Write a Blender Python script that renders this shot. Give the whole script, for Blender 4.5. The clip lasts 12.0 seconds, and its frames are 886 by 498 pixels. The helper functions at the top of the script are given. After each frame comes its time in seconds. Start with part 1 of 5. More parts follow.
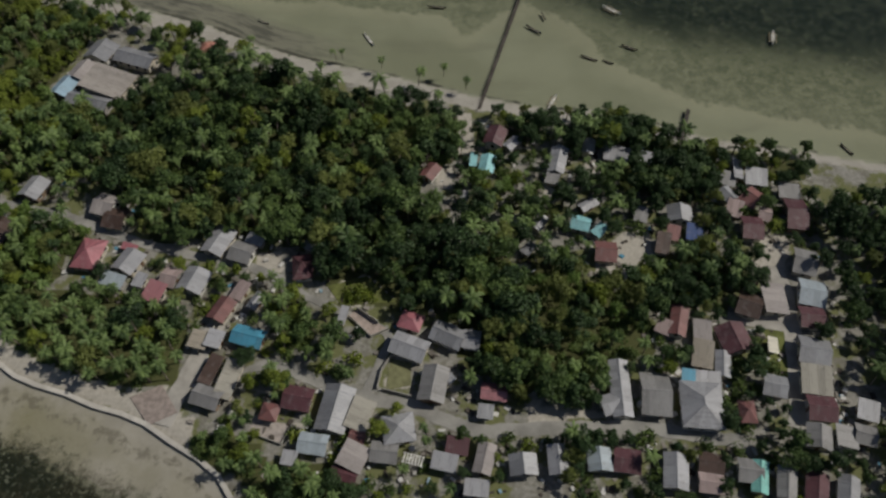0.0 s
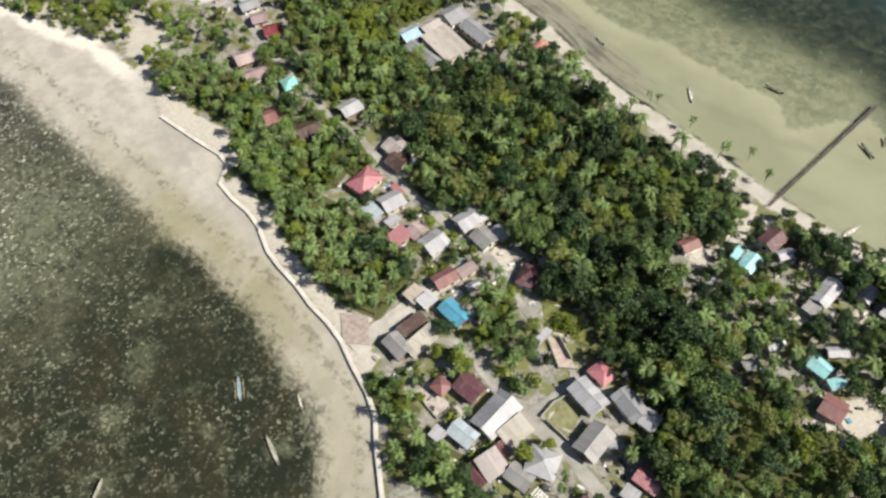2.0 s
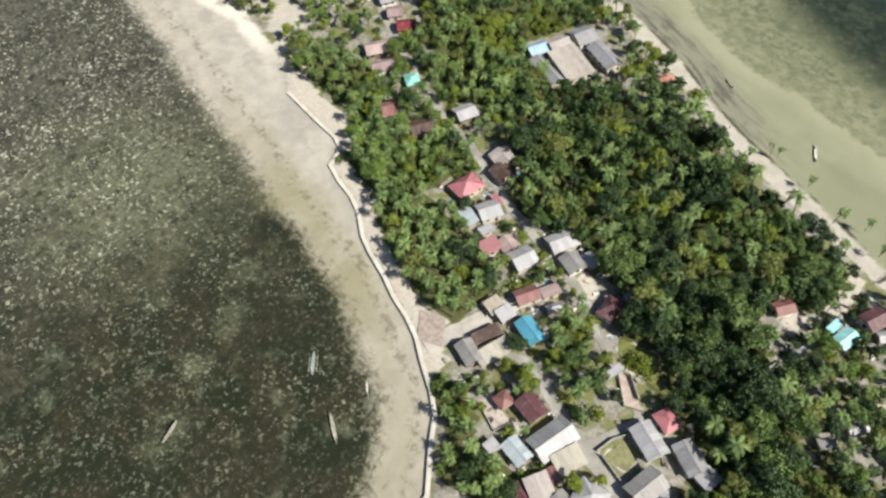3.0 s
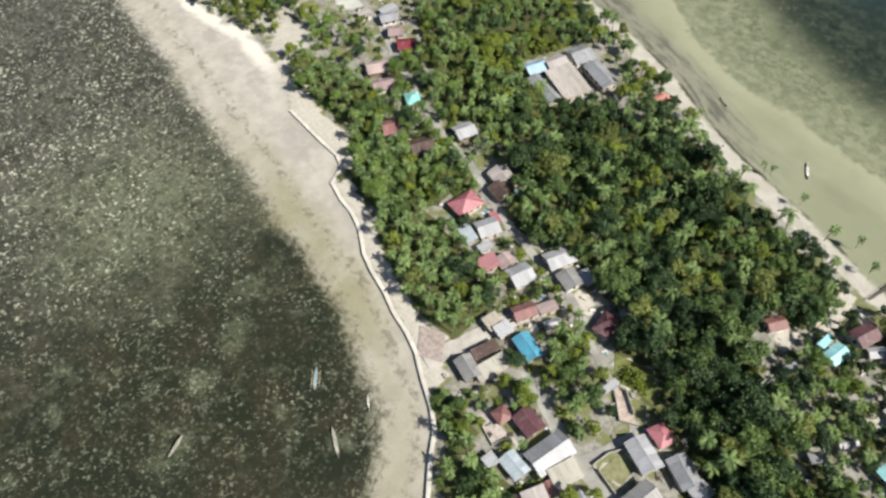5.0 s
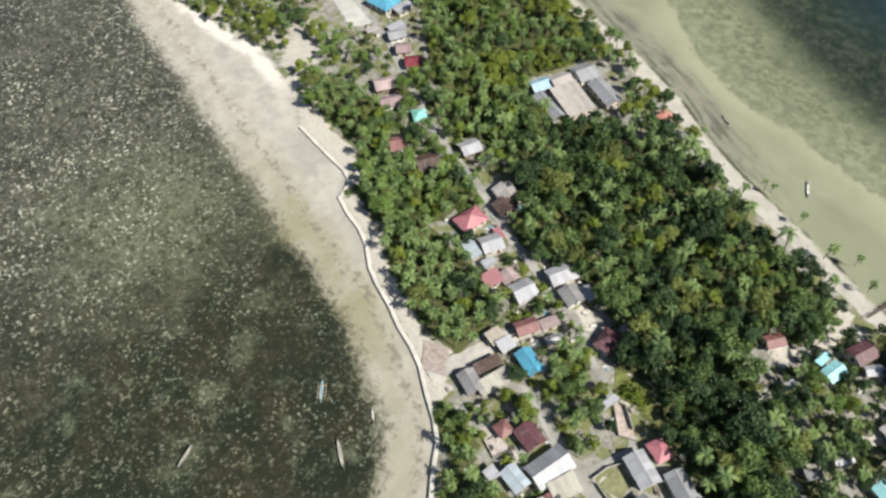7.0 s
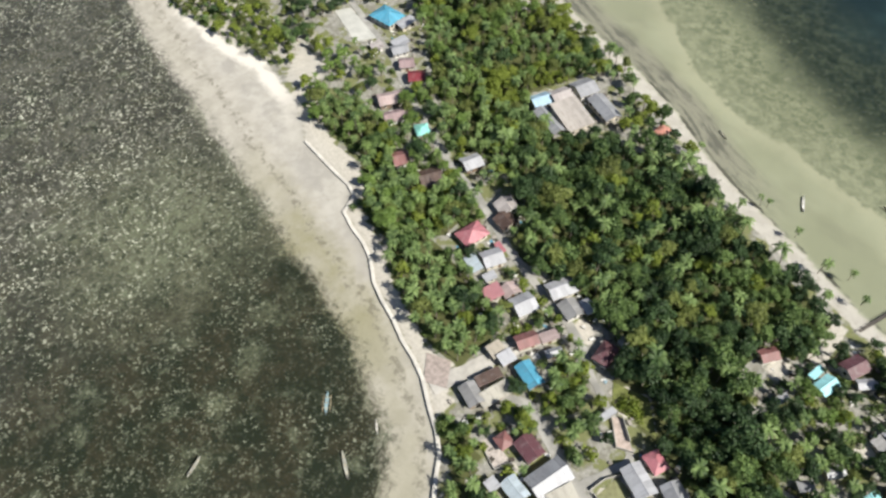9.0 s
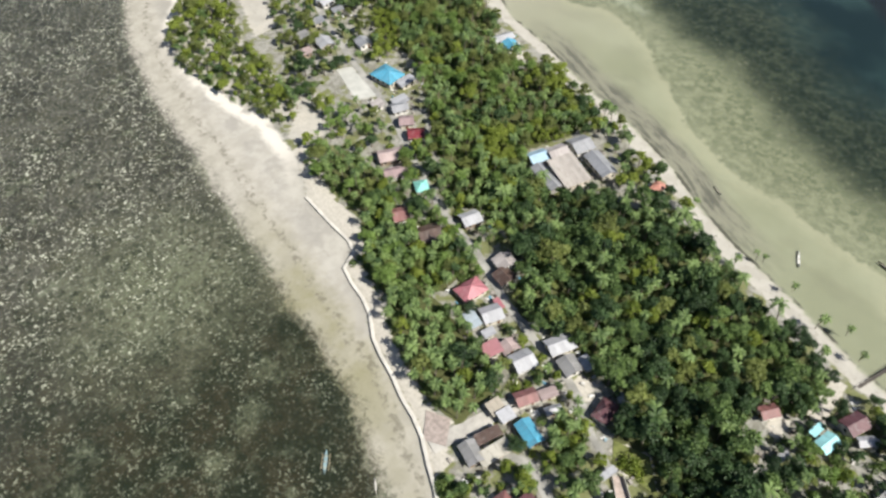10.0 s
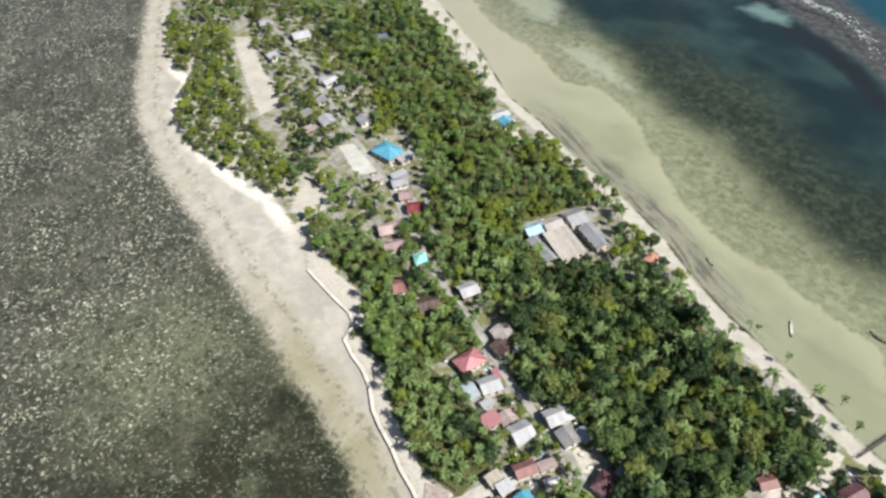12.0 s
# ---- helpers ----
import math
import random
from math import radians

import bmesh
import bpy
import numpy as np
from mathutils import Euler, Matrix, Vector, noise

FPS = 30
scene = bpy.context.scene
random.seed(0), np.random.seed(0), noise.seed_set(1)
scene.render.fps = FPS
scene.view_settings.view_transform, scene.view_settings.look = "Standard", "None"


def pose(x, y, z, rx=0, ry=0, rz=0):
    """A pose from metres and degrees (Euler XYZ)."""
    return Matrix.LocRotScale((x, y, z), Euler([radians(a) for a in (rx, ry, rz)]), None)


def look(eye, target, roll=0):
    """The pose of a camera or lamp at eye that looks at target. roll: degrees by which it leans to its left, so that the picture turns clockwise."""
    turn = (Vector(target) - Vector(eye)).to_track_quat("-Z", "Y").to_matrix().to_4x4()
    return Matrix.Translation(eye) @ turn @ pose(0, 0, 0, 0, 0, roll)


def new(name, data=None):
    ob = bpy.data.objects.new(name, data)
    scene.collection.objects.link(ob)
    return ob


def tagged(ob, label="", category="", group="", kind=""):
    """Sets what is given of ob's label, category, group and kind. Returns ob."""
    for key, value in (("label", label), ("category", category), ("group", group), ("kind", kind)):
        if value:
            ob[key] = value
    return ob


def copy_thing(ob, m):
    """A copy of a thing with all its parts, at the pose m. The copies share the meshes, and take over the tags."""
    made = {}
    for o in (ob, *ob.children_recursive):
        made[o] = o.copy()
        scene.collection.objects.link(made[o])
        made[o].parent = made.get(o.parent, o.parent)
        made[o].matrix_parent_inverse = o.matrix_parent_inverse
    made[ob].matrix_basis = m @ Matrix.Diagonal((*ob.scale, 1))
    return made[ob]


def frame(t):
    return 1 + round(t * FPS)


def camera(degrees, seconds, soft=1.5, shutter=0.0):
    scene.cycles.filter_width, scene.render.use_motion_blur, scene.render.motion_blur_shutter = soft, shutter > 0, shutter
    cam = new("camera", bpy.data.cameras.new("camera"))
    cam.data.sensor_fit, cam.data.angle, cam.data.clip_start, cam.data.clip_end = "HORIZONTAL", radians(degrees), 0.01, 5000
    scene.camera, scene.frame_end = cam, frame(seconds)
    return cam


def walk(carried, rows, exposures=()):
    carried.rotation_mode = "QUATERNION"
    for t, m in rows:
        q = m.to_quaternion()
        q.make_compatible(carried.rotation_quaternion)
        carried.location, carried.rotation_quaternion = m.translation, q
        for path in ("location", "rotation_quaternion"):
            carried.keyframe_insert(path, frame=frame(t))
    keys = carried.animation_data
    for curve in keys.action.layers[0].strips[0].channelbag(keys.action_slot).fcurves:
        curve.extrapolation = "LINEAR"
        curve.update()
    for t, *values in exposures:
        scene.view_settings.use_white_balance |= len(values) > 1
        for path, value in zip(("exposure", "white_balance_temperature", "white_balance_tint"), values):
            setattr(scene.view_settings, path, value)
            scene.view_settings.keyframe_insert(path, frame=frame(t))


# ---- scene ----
# ---- camera ----
cam = camera(62.87, 12.0, soft=2.6)
PATH = [
    (0, 0.00, 0.00, 160.00, 0.000, -54.969, -0.794),
    (0.5, -0.50, 0.13, 161.21, 7.636, -54.758, -0.513),
    (1, -0.56, -0.29, 162.17, 15.263, -54.384, -0.268),
    (1.5, -0.69, -0.32, 163.52, 22.911, -54.191, -0.019),
    (2, -0.88, -0.13, 164.98, 30.796, -54.103, 0.239),
    (2.5, -0.78, 0.18, 166.71, 38.948, -54.084, 0.462),
    (2.6, -0.74, 0.24, 167.17, 40.520, -54.099, 0.482),
    (2.7, -0.69, 0.30, 167.63, 41.850, -54.114, 0.502),
    (2.8, -0.64, 0.35, 168.09, 42.640, -54.129, 0.522),
    (2.9, -0.60, 0.41, 168.55, 43.030, -54.145, 0.542),
    (3, -0.55, 0.47, 169.01, 43.107, -54.160, 0.561),
    (3.5, -0.62, 0.27, 170.14, 42.990, -53.991, 0.598),
    (5.5, -0.02, 0.26, 176.03, 43.356, -53.521, 0.387),
    (6, 0.16, 0.53, 177.38, 43.691, -53.426, 0.281),
    (6.5, 0.58, 0.62, 178.52, 43.984, -53.265, 0.162),
    (7, 0.83, 0.72, 179.65, 44.229, -53.140, 0.079),
    (9, 0.57, 0.91, 186.27, 44.504, -53.099, -0.048),
    (9.5, 0.11, 1.28, 187.86, 44.435, -52.869, -0.077),
    (9.6, 0.06, 1.38, 188.25, 44.434, -52.400, -0.082),
    (9.7, 0.01, 1.49, 188.64, 44.433, -51.950, -0.087),
    (9.8, -0.04, 1.59, 189.04, 44.432, -50.830, -0.092),
    (9.9, -0.09, 1.69, 189.43, 44.431, -50.230, -0.097),
    (10, -0.14, 1.79, 189.82, 44.430, -49.433, -0.102),
    (10.1, 0.23, 1.53, 189.94, 44.446, -48.170, -0.103),
    (10.2, 0.59, 1.27, 190.07, 44.461, -47.050, -0.104),
    (10.3, 0.95, 1.01, 190.19, 44.476, -45.930, -0.105),
    (10.4, 1.32, 0.75, 190.31, 44.492, -45.000, -0.106),
    (10.5, 1.68, 0.48, 190.44, 44.507, -44.303, -0.107),
    (11, 2.15, -0.12, 191.32, 44.438, -43.967, -0.139),
    (11.5, 1.96, 0.11, 192.89, 44.386, -44.014, -0.174),
    (12, 1.95, -0.08, 194.61, 44.291, -44.035, -0.218),
]
walk(cam, [(t, pose(x, y, z, 90 + pitch, 0, yaw) @ pose(0, 0, 0, 0, 0, roll)) for t, x, y, z, yaw, pitch, roll in PATH],
     exposures=[(0.0, -1.0, 6500, 14), (0.25, 0.1, 6500, 14), (0.5, 0.43, 6500, 14), (2.0, 0.5, 6700, 14), (3.0, 0.51, 6650, 13), (5.5, 0.52, 6450, 13), (9.0, 0.54, 6400, 13), (12.0, 0.62, 6350, 14)])

# ---- light ----
SUN_HEIGHT, SUN_TURN = radians(46), radians(80)   # turn: clockwise from +y
toward_sun = Vector((math.cos(SUN_HEIGHT) * math.sin(SUN_TURN), math.cos(SUN_HEIGHT) * math.cos(SUN_TURN), math.sin(SUN_HEIGHT)))
world = bpy.data.worlds.new("sky")
scene.world = world
world.use_nodes = True
sky = world.node_tree.nodes.new("ShaderNodeTexSky")
sky.sky_type, sky.sun_disc, sky.sun_elevation, sky.sun_rotation = "NISHITA", False, SUN_HEIGHT, SUN_TURN
world.node_tree.links.new(sky.outputs["Color"], world.node_tree.nodes["Background"].inputs["Color"])
world.node_tree.nodes["Background"].inputs["Strength"].default_value = 0.055
sun = new("sun", bpy.data.lights.new("sun", "SUN"))
sun.data.energy, sun.data.angle, sun.data.color = 5.0, radians(0.53), (1.0, 0.955, 0.83)
sun.matrix_world = look((0, 0, 300), Vector((0, 0, 300)) - toward_sun)

LAND = 1.2   # height of the village ground over the sea


# ---- materials ----
class Shade:
    """A node material with short calls for its textures."""

    def __init__(self, name, roughness=0.8, metallic=0.0, specular=0.3):
        self.material = bpy.data.materials.new(name)
        self.material.use_nodes = True
        self.tree = self.material.node_tree
        self.surface = self.tree.nodes["Principled BSDF"]
        self.surface.inputs["Roughness"].default_value = roughness
        self.surface.inputs["Metallic"].default_value = metallic
        self.surface.inputs["Specular IOR Level"].default_value = specular
        self.place = self.node("ShaderNodeNewGeometry").outputs["Position"]

    def node(self, kind):
        return self.tree.nodes.new(kind)

    def feed(self, socket, value):
        if hasattr(value, "is_linked"):
            self.tree.links.new(value, socket)
        elif socket.type == "RGBA" and len(value) == 3:
            socket.default_value = (*value, 1)
        else:
            socket.default_value = value

    def local(self):
        self.place = self.node("ShaderNodeTexCoord").outputs["Object"]
        return self.place

    def stretched(self, scale):
        n = self.node("ShaderNodeMapping")
        self.feed(n.inputs["Vector"], self.place)
        n.inputs["Scale"].default_value = scale
        return n.outputs["Vector"]

    def noise(self, scale, detail=3.0, rough=0.55, vector=None):
        n = self.node("ShaderNodeTexNoise")
        self.feed(n.inputs["Vector"], vector or self.place)
        n.inputs["Scale"].default_value, n.inputs["Detail"].default_value, n.inputs["Roughness"].default_value = scale, detail, rough
        return n.outputs["Fac"]

    def jittered(self, scale, amount):
        """Positions pushed about by noise, to break up round shapes."""
        n, lift, push = self.node("ShaderNodeTexNoise"), self.node("ShaderNodeVectorMath"), self.node("ShaderNodeVectorMath")
        self.feed(n.inputs["Vector"], self.place)
        n.inputs["Scale"].default_value, n.inputs["Detail"].default_value = scale, 4.0
        lift.operation, push.operation = "MULTIPLY_ADD", "ADD"
        self.feed(lift.inputs[0], n.outputs["Color"])
        lift.inputs[1].default_value, lift.inputs[2].default_value = (amount, amount, 0), (-amount / 2, -amount / 2, 0)
        self.feed(push.inputs[0], self.place)
        self.feed(push.inputs[1], lift.outputs[0])
        return push.outputs[0]

    def joined(self, x, y):
        n = self.node("ShaderNodeCombineXYZ")
        self.feed(n.inputs[0], x)
        self.feed(n.inputs[1], y)
        return n.outputs[0]

    def calc(self, operation, a, b=0.0, c=0.0):
        n = self.node("ShaderNodeMath")
        n.operation = operation
        for socket, value in zip(n.inputs, (a, b, c)):
            self.feed(socket, value)
        return n.outputs[0]

    def span(self, value, low, high):
        """0 at low, 1 at high, smooth between."""
        n = self.node("ShaderNodeMapRange")
        n.interpolation_type = "SMOOTHSTEP"
        for socket, v in zip((n.inputs["Value"], n.inputs["From Min"], n.inputs["From Max"]), (value, low, high)):
            self.feed(socket, v)
        return n.outputs["Result"]

    def mix(self, fac, a, b):
        n = self.node("ShaderNodeMix")
        n.data_type = "RGBA"
        for socket, value in zip((n.inputs[0], n.inputs[6], n.inputs[7]), (fac, a, b)):
            self.feed(socket, value)
        return n.outputs[2]

    def given(self, name):
        n = self.node("ShaderNodeAttribute")
        n.attribute_name = name
        return n.outputs["Fac"]

    def island(self):
        return self.node("ShaderNodeNewGeometry").outputs["Random Per Island"]

    def own(self):
        return self.node("ShaderNodeObjectInfo").outputs["Random"]

    def bump(self, height, strength=0.3, distance=0.05):
        n = self.node("ShaderNodeBump")
        self.feed(n.inputs["Height"], height)
        n.inputs["Strength"].default_value, n.inputs["Distance"].default_value = strength, distance
        self.feed(self.surface.inputs["Normal"], n.outputs["Normal"])

    def done(self, colour):
        self.feed(self.surface.inputs["Base Color"], colour)
        return self.material


def scaled(colour, k):
    return tuple(min(1.0, c * k) for c in colour)


def plain(name, colour, roughness=0.8, spread=0.25, scale=0.8, metallic=0.0):
    """Paint, wood or concrete with blotches and grain."""
    s = Shade(name, roughness, metallic)
    s.local()
    tone = s.mix(s.span(s.noise(scale, 4), 0.3, 0.7), scaled(colour, 1 - spread), scaled(colour, 1 + spread))
    tone = s.mix(s.calc("MULTIPLY", s.noise(scale * 9, 2), 0.35), tone, scaled(colour, 0.6))
    s.bump(s.noise(scale * 12, 2), 0.25, 0.02)
    return s.done(tone)


def roofing(name, colour, rust, age=0.5, metallic=0.0, roughness=0.5):
    """Corrugated sheets: each sheet its own tone, streaks down the slope, rust and dirt."""
    s = Shade(name, roughness, metallic, 0.4)
    s.local()
    sheet = s.own()
    tone = s.mix(sheet, scaled(colour, 0.82), scaled(colour, 1.12))
    streak = s.noise(1.0, 4, 0.6, s.stretched((2.2, 0.25, 0.25)))
    tone = s.mix(s.calc("MULTIPLY", s.span(streak, 0.48, 0.75), 0.7), tone, scaled(colour, 0.55))
    worn = s.calc("ADD", s.noise(0.35, 5, 0.65), s.calc("MULTIPLY", s.own(), 0.10))
    tone = s.mix(s.calc("MULTIPLY", s.span(worn, 0.78 - 0.22 * age, 0.95 - 0.2 * age), 0.85), tone, rust)
    bleach = s.calc("MULTIPLY", s.span(s.noise(0.55, 5, 0.7), 0.50, 0.66), 0.38)
    tone = s.mix(bleach, tone, tuple(c * 0.62 + 0.17 for c in colour))
    grime = s.calc("MULTIPLY", s.span(s.noise(0.8, 5, 0.7), 0.55, 0.70), 0.45)
    tone = s.mix(grime, tone, (0.13, 0.12, 0.11))
    wave = s.node("ShaderNodeTexWave")
    s.feed(wave.inputs["Vector"], s.place)
    wave.inputs["Scale"].default_value = 6.0
    s.bump(wave.outputs["Fac"], 0.25, 0.03)
    return s.done(tone)


GRIME = (0.12, 0.11, 0.10)
ROOF = {
    "galv": roofing("galvanised_sheet", (0.325, 0.335, 0.355), (0.26, 0.21, 0.18), 0.45, 0.25, 0.5),
    "white": roofing("white_sheet", (0.375, 0.385, 0.41), (0.33, 0.31, 0.30), 0.3, 0.0, 0.45),
    "grey": roofing("weathered_grey_sheet", (0.27, 0.27, 0.27), GRIME, 0.5, 0.1, 0.6),
    "maroon": roofing("maroon_sheet", (0.120, 0.052, 0.062), (0.17, 0.13, 0.13), 0.5),
    "brown": roofing("brown_sheet", (0.085, 0.055, 0.045), (0.15, 0.12, 0.10), 0.45),
    "dark_red": roofing("dark_red_sheet", (0.17, 0.022, 0.032), (0.12, 0.05, 0.05), 0.3),
    "rust": roofing("rusted_sheet", (0.225, 0.105, 0.10), (0.15, 0.075, 0.065), 0.7),
    "red": roofing("faded_red_sheet", (0.39, 0.15, 0.175), (0.32, 0.19, 0.19), 0.4),
    "orange": roofing("orange_red_sheet", (0.50, 0.235, 0.18), (0.4, 0.27, 0.22), 0.4),
    "tan": roofing("tan_fibre_sheet", (0.33, 0.30, 0.25), (0.22, 0.20, 0.17), 0.5, 0.0, 0.85),
    "pink_tan": roofing("pinkish_weathered_sheet", (0.38, 0.30, 0.29), (0.27, 0.155, 0.145), 0.55, 0.0, 0.8),
    "blush": roofing("pale_pinkish_sheet", (0.385, 0.355, 0.345), (0.36, 0.28, 0.26), 0.45, 0.0, 0.8),
    "cream": roofing("cream_sheet", (0.72, 0.69, 0.58), (0.5, 0.45, 0.36), 0.3),
    "pale_blue": roofing("pale_blue_sheet", (0.40, 0.47, 0.52), (0.42, 0.44, 0.46), 0.45),
    "blue": roofing("bright_blue_sheet", (0.085, 0.33, 0.48), (0.20, 0.42, 0.52), 0.35),
    "sky_blue": roofing("sky_blue_sheet", (0.32, 0.47, 0.58), (0.42, 0.50, 0.56), 0.35),
    "cyan": roofing("light_cyan_sheet", (0.30, 0.62, 0.65), (0.45, 0.62, 0.64), 0.35),
    "deep_blue": roofing("deep_blue_sheet", (0.02, 0.065, 0.22), (0.04, 0.06, 0.14), 0.3),
    "aqua": roofing("pale_aqua_sheet", (0.24, 0.60, 0.54), (0.45, 0.62, 0.58), 0.35),
    "beige": roofing("beige_fibre_sheet", (0.375, 0.362, 0.315), (0.30, 0.28, 0.23), 0.45, 0.0, 0.85),
    "dusty": roofing("dusty_concrete_roof", (0.35, 0.325, 0.30), (0.27, 0.24, 0.22), 0.5, 0.0, 0.9),
    "mauve": roofing("mauve_grey_sheet", (0.27, 0.20, 0.205), (0.20, 0.14, 0.14), 0.5, 0.0, 0.8),
    "pink": roofing("faded_pink_sheet", (0.43, 0.20, 0.22), (0.34, 0.20, 0.20), 0.4),
    "slate": roofing("slate_blue_sheet", (0.10, 0.12, 0.18), GRIME, 0.3),
}
COLOUR_WORDS = {
    "galv": "pale galvanised", "white": "bright white", "grey": "weathered grey", "maroon": "dark maroon", "brown": "dark brown",
    "dark_red": "deep red", "rust": "rusted red-brown", "red": "faded pinkish red", "orange": "orange-red", "tan": "dusty tan",
    "pink_tan": "pinkish tan weathered", "cream": "cream", "blush": "pale pinkish", "pale_blue": "pale blue-grey", "blue": "bright blue", "cyan": "light cyan",
    "sky_blue": "sky blue", "deep_blue": "deep blue", "slate": "slate blue",
    "aqua": "pale aqua", "beige": "beige", "dusty": "dusty beige", "mauve": "mauve-grey", "pink": "faded pink",
}
WALLS = [plain("cream_wall", (0.55, 0.51, 0.43)), plain("white_wall", (0.66, 0.65, 0.62)), plain("grey_block_wall", (0.36, 0.35, 0.33)),
         plain("board_wall", (0.24, 0.18, 0.13))]
GLASS_DARK = plain("dark_window_pane", (0.03, 0.035, 0.04), 0.15, 0.1)
DOOR_WOOD = plain("door_wood", (0.16, 0.09, 0.05), 0.6)
CONCRETE = plain("old_concrete", (0.37, 0.36, 0.33), 0.85, 0.22, 0.25)
WALL_STONE = plain("seawall_concrete", (0.58, 0.56, 0.51), 0.9, 0.15, 0.3)
PIER_WOOD = plain("weathered_pier_wood", (0.10, 0.09, 0.08), 0.9, 0.35, 0.5)
HULL_DARK = plain("tarred_hull", (0.15, 0.145, 0.12), 0.6)
HULL_WHITE = plain("white_hull", (0.70, 0.70, 0.66), 0.5)
HULL_BLUE = plain("pale_blue_hull", (0.26, 0.38, 0.41), 0.6)
HULL_GREY = plain("grey_hull", (0.36, 0.36, 0.31), 0.8, 0.3)
BATTEN = plain("roof_batten", (0.2, 0.15, 0.1))
BAMBOO = plain("bamboo", (0.42, 0.36, 0.24), 0.6)
PALE_BARK = plain("bleached_bark", (0.40, 0.38, 0.34), 0.9, 0.2, 1.5)
BARK = plain("grey_bark", (0.21, 0.18, 0.15), 0.95, 0.3, 1.5)


def leafage(name, shade, bright, glow=0.3):
    s = Shade(name, 0.55, 0.0, 0.35)
    tone = s.calc("ADD", s.calc("MULTIPLY", s.noise(0.16, 2), 0.7), s.calc("MULTIPLY", s.island(), 0.45))
    tone = s.calc("ADD", tone, s.calc("MULTIPLY", s.noise(0.045, 3), 0.6))
    tone = s.calc("ADD", tone, s.calc("MULTIPLY", s.own(), 0.25))
    colour = s.mix(s.span(tone, 0.62, 1.38), shade, bright)
    back = s.node("ShaderNodeBsdfTranslucent")
    s.feed(back.inputs["Color"], colour)
    both = s.node("ShaderNodeMixShader")
    both.inputs[0].default_value = glow
    s.tree.links.new(s.surface.outputs[0], both.inputs[1])
    s.tree.links.new(back.outputs[0], both.inputs[2])
    s.tree.links.new(both.outputs[0], s.tree.nodes["Material Output"].inputs["Surface"])
    return s.done(colour)


LEAF = leafage("broad_leaves", (0.027, 0.064, 0.020), (0.200, 0.298, 0.092))
LEAF_LIGHT = leafage("yellow_green_leaves", (0.12, 0.17, 0.022), (0.26, 0.32, 0.055))
LEAF_OLIVE = leafage("olive_leaves", (0.120, 0.150, 0.042), (0.33, 0.385, 0.120), 0.45)
LEAF_KINDS = ((LEAF, "spreading broadleaf tree with a dense dark green crown"), (LEAF_LIGHT, "spreading tree with bright yellow-green leaves"),
              (LEAF_OLIVE, "scrubby tree with pale olive-green leaves"),
              (leafage("dark_leaves", (0.014, 0.036, 0.014), (0.084, 0.148, 0.054)), "large shady tree with very dark green leaves"),
              (leafage("fresh_leaves", (0.085, 0.145, 0.032), (0.275, 0.405, 0.110), 0.42), "leafy tree with fresh mid-green leaves"))
FROND = leafage("palm_fronds", (0.040, 0.080, 0.024), (0.222, 0.320, 0.108), 0.25)
FROND_PALE = leafage("pale_palm_fronds", (0.080, 0.130, 0.036), (0.280, 0.395, 0.125), 0.4)
UNDERGROWTH = leafage("undergrowth_leaves", (0.050, 0.088, 0.022), (0.175, 0.25, 0.070))


# ---- meshes ----
def mesh_of(name, verts, faces, material, smooth=False):
    m = bpy.data.meshes.new(name)
    m.from_pydata(verts, [], faces)
    m.materials.append(material)
    if smooth:
        m.polygons.foreach_set("use_smooth", [True] * len(m.polygons))
    return m


def part(name, mesh, parent, label="", place=None):
    ob = new(name, mesh)
    ob.parent = parent
    if place is not None:
        ob.matrix_basis = place
    if label:
        tagged(ob, label)
    return ob


BOX_FACES = [(0, 3, 2, 1), (4, 5, 6, 7), (0, 1, 5, 4), (1, 2, 6, 5), (2, 3, 7, 6), (3, 0, 4, 7)]


def box(verts, faces, lo, hi):
    n = len(verts)
    (x0, y0, z0), (x1, y1, z1) = lo, hi
    verts += [(x0, y0, z0), (x1, y0, z0), (x1, y1, z0), (x0, y1, z0), (x0, y0, z1), (x1, y0, z1), (x1, y1, z1), (x0, y1, z1)]
    faces += [tuple(n + i for i in f) for f in BOX_FACES]


def box_mesh(name, lo, hi, material):
    v, f = [], []
    box(v, f, lo, hi)
    return mesh_of(name, v, f, material)


def slab(verts, faces, corners, thick):
    """A sheet of that thickness under four corners."""
    n = len(verts)
    verts += [tuple(c) for c in corners] + [(c[0], c[1], c[2] - thick) for c in corners]
    faces += [(n, n + 1, n + 2, n + 3), (n + 7, n + 6, n + 5, n + 4)]
    faces += [(n + i, n + 4 + i, n + 4 + (i + 1) % 4, n + (i + 1) % 4) for i in range(4)]


# ---- coast ----
WATER_WEST = [(-900, 470), (-500, 232), (-402, 169), (-346, 133), (-308, 111), (-281, 102), (-242, 92), (-216, 88), (-190, 82), (-153, 75), (-128, 68),
              (-102, 64), (-82, 56), (-66, 49), (-54, 39), (-46, 28), (-40, 5), (-36, -60), (-40, -400)]
GREEN_WEST = [(-900, 480), (-500, 245), (-396, 178), (-345, 145), (-315, 144), (-292, 120), (-270, 112), (-232, 114), (-212, 117), (-203, 115), (-184, 110),
              (-166, 100), (-150, 98), (-139, 97), (-134, 95), (-131, 88), (-117, 84), (-103, 76), (-89, 71), (-75, 66), (-62, 59),
              (-55, 55), (-47, 47), (-38, 36), (-28, 5), (-26, -60), (-30, -400)]
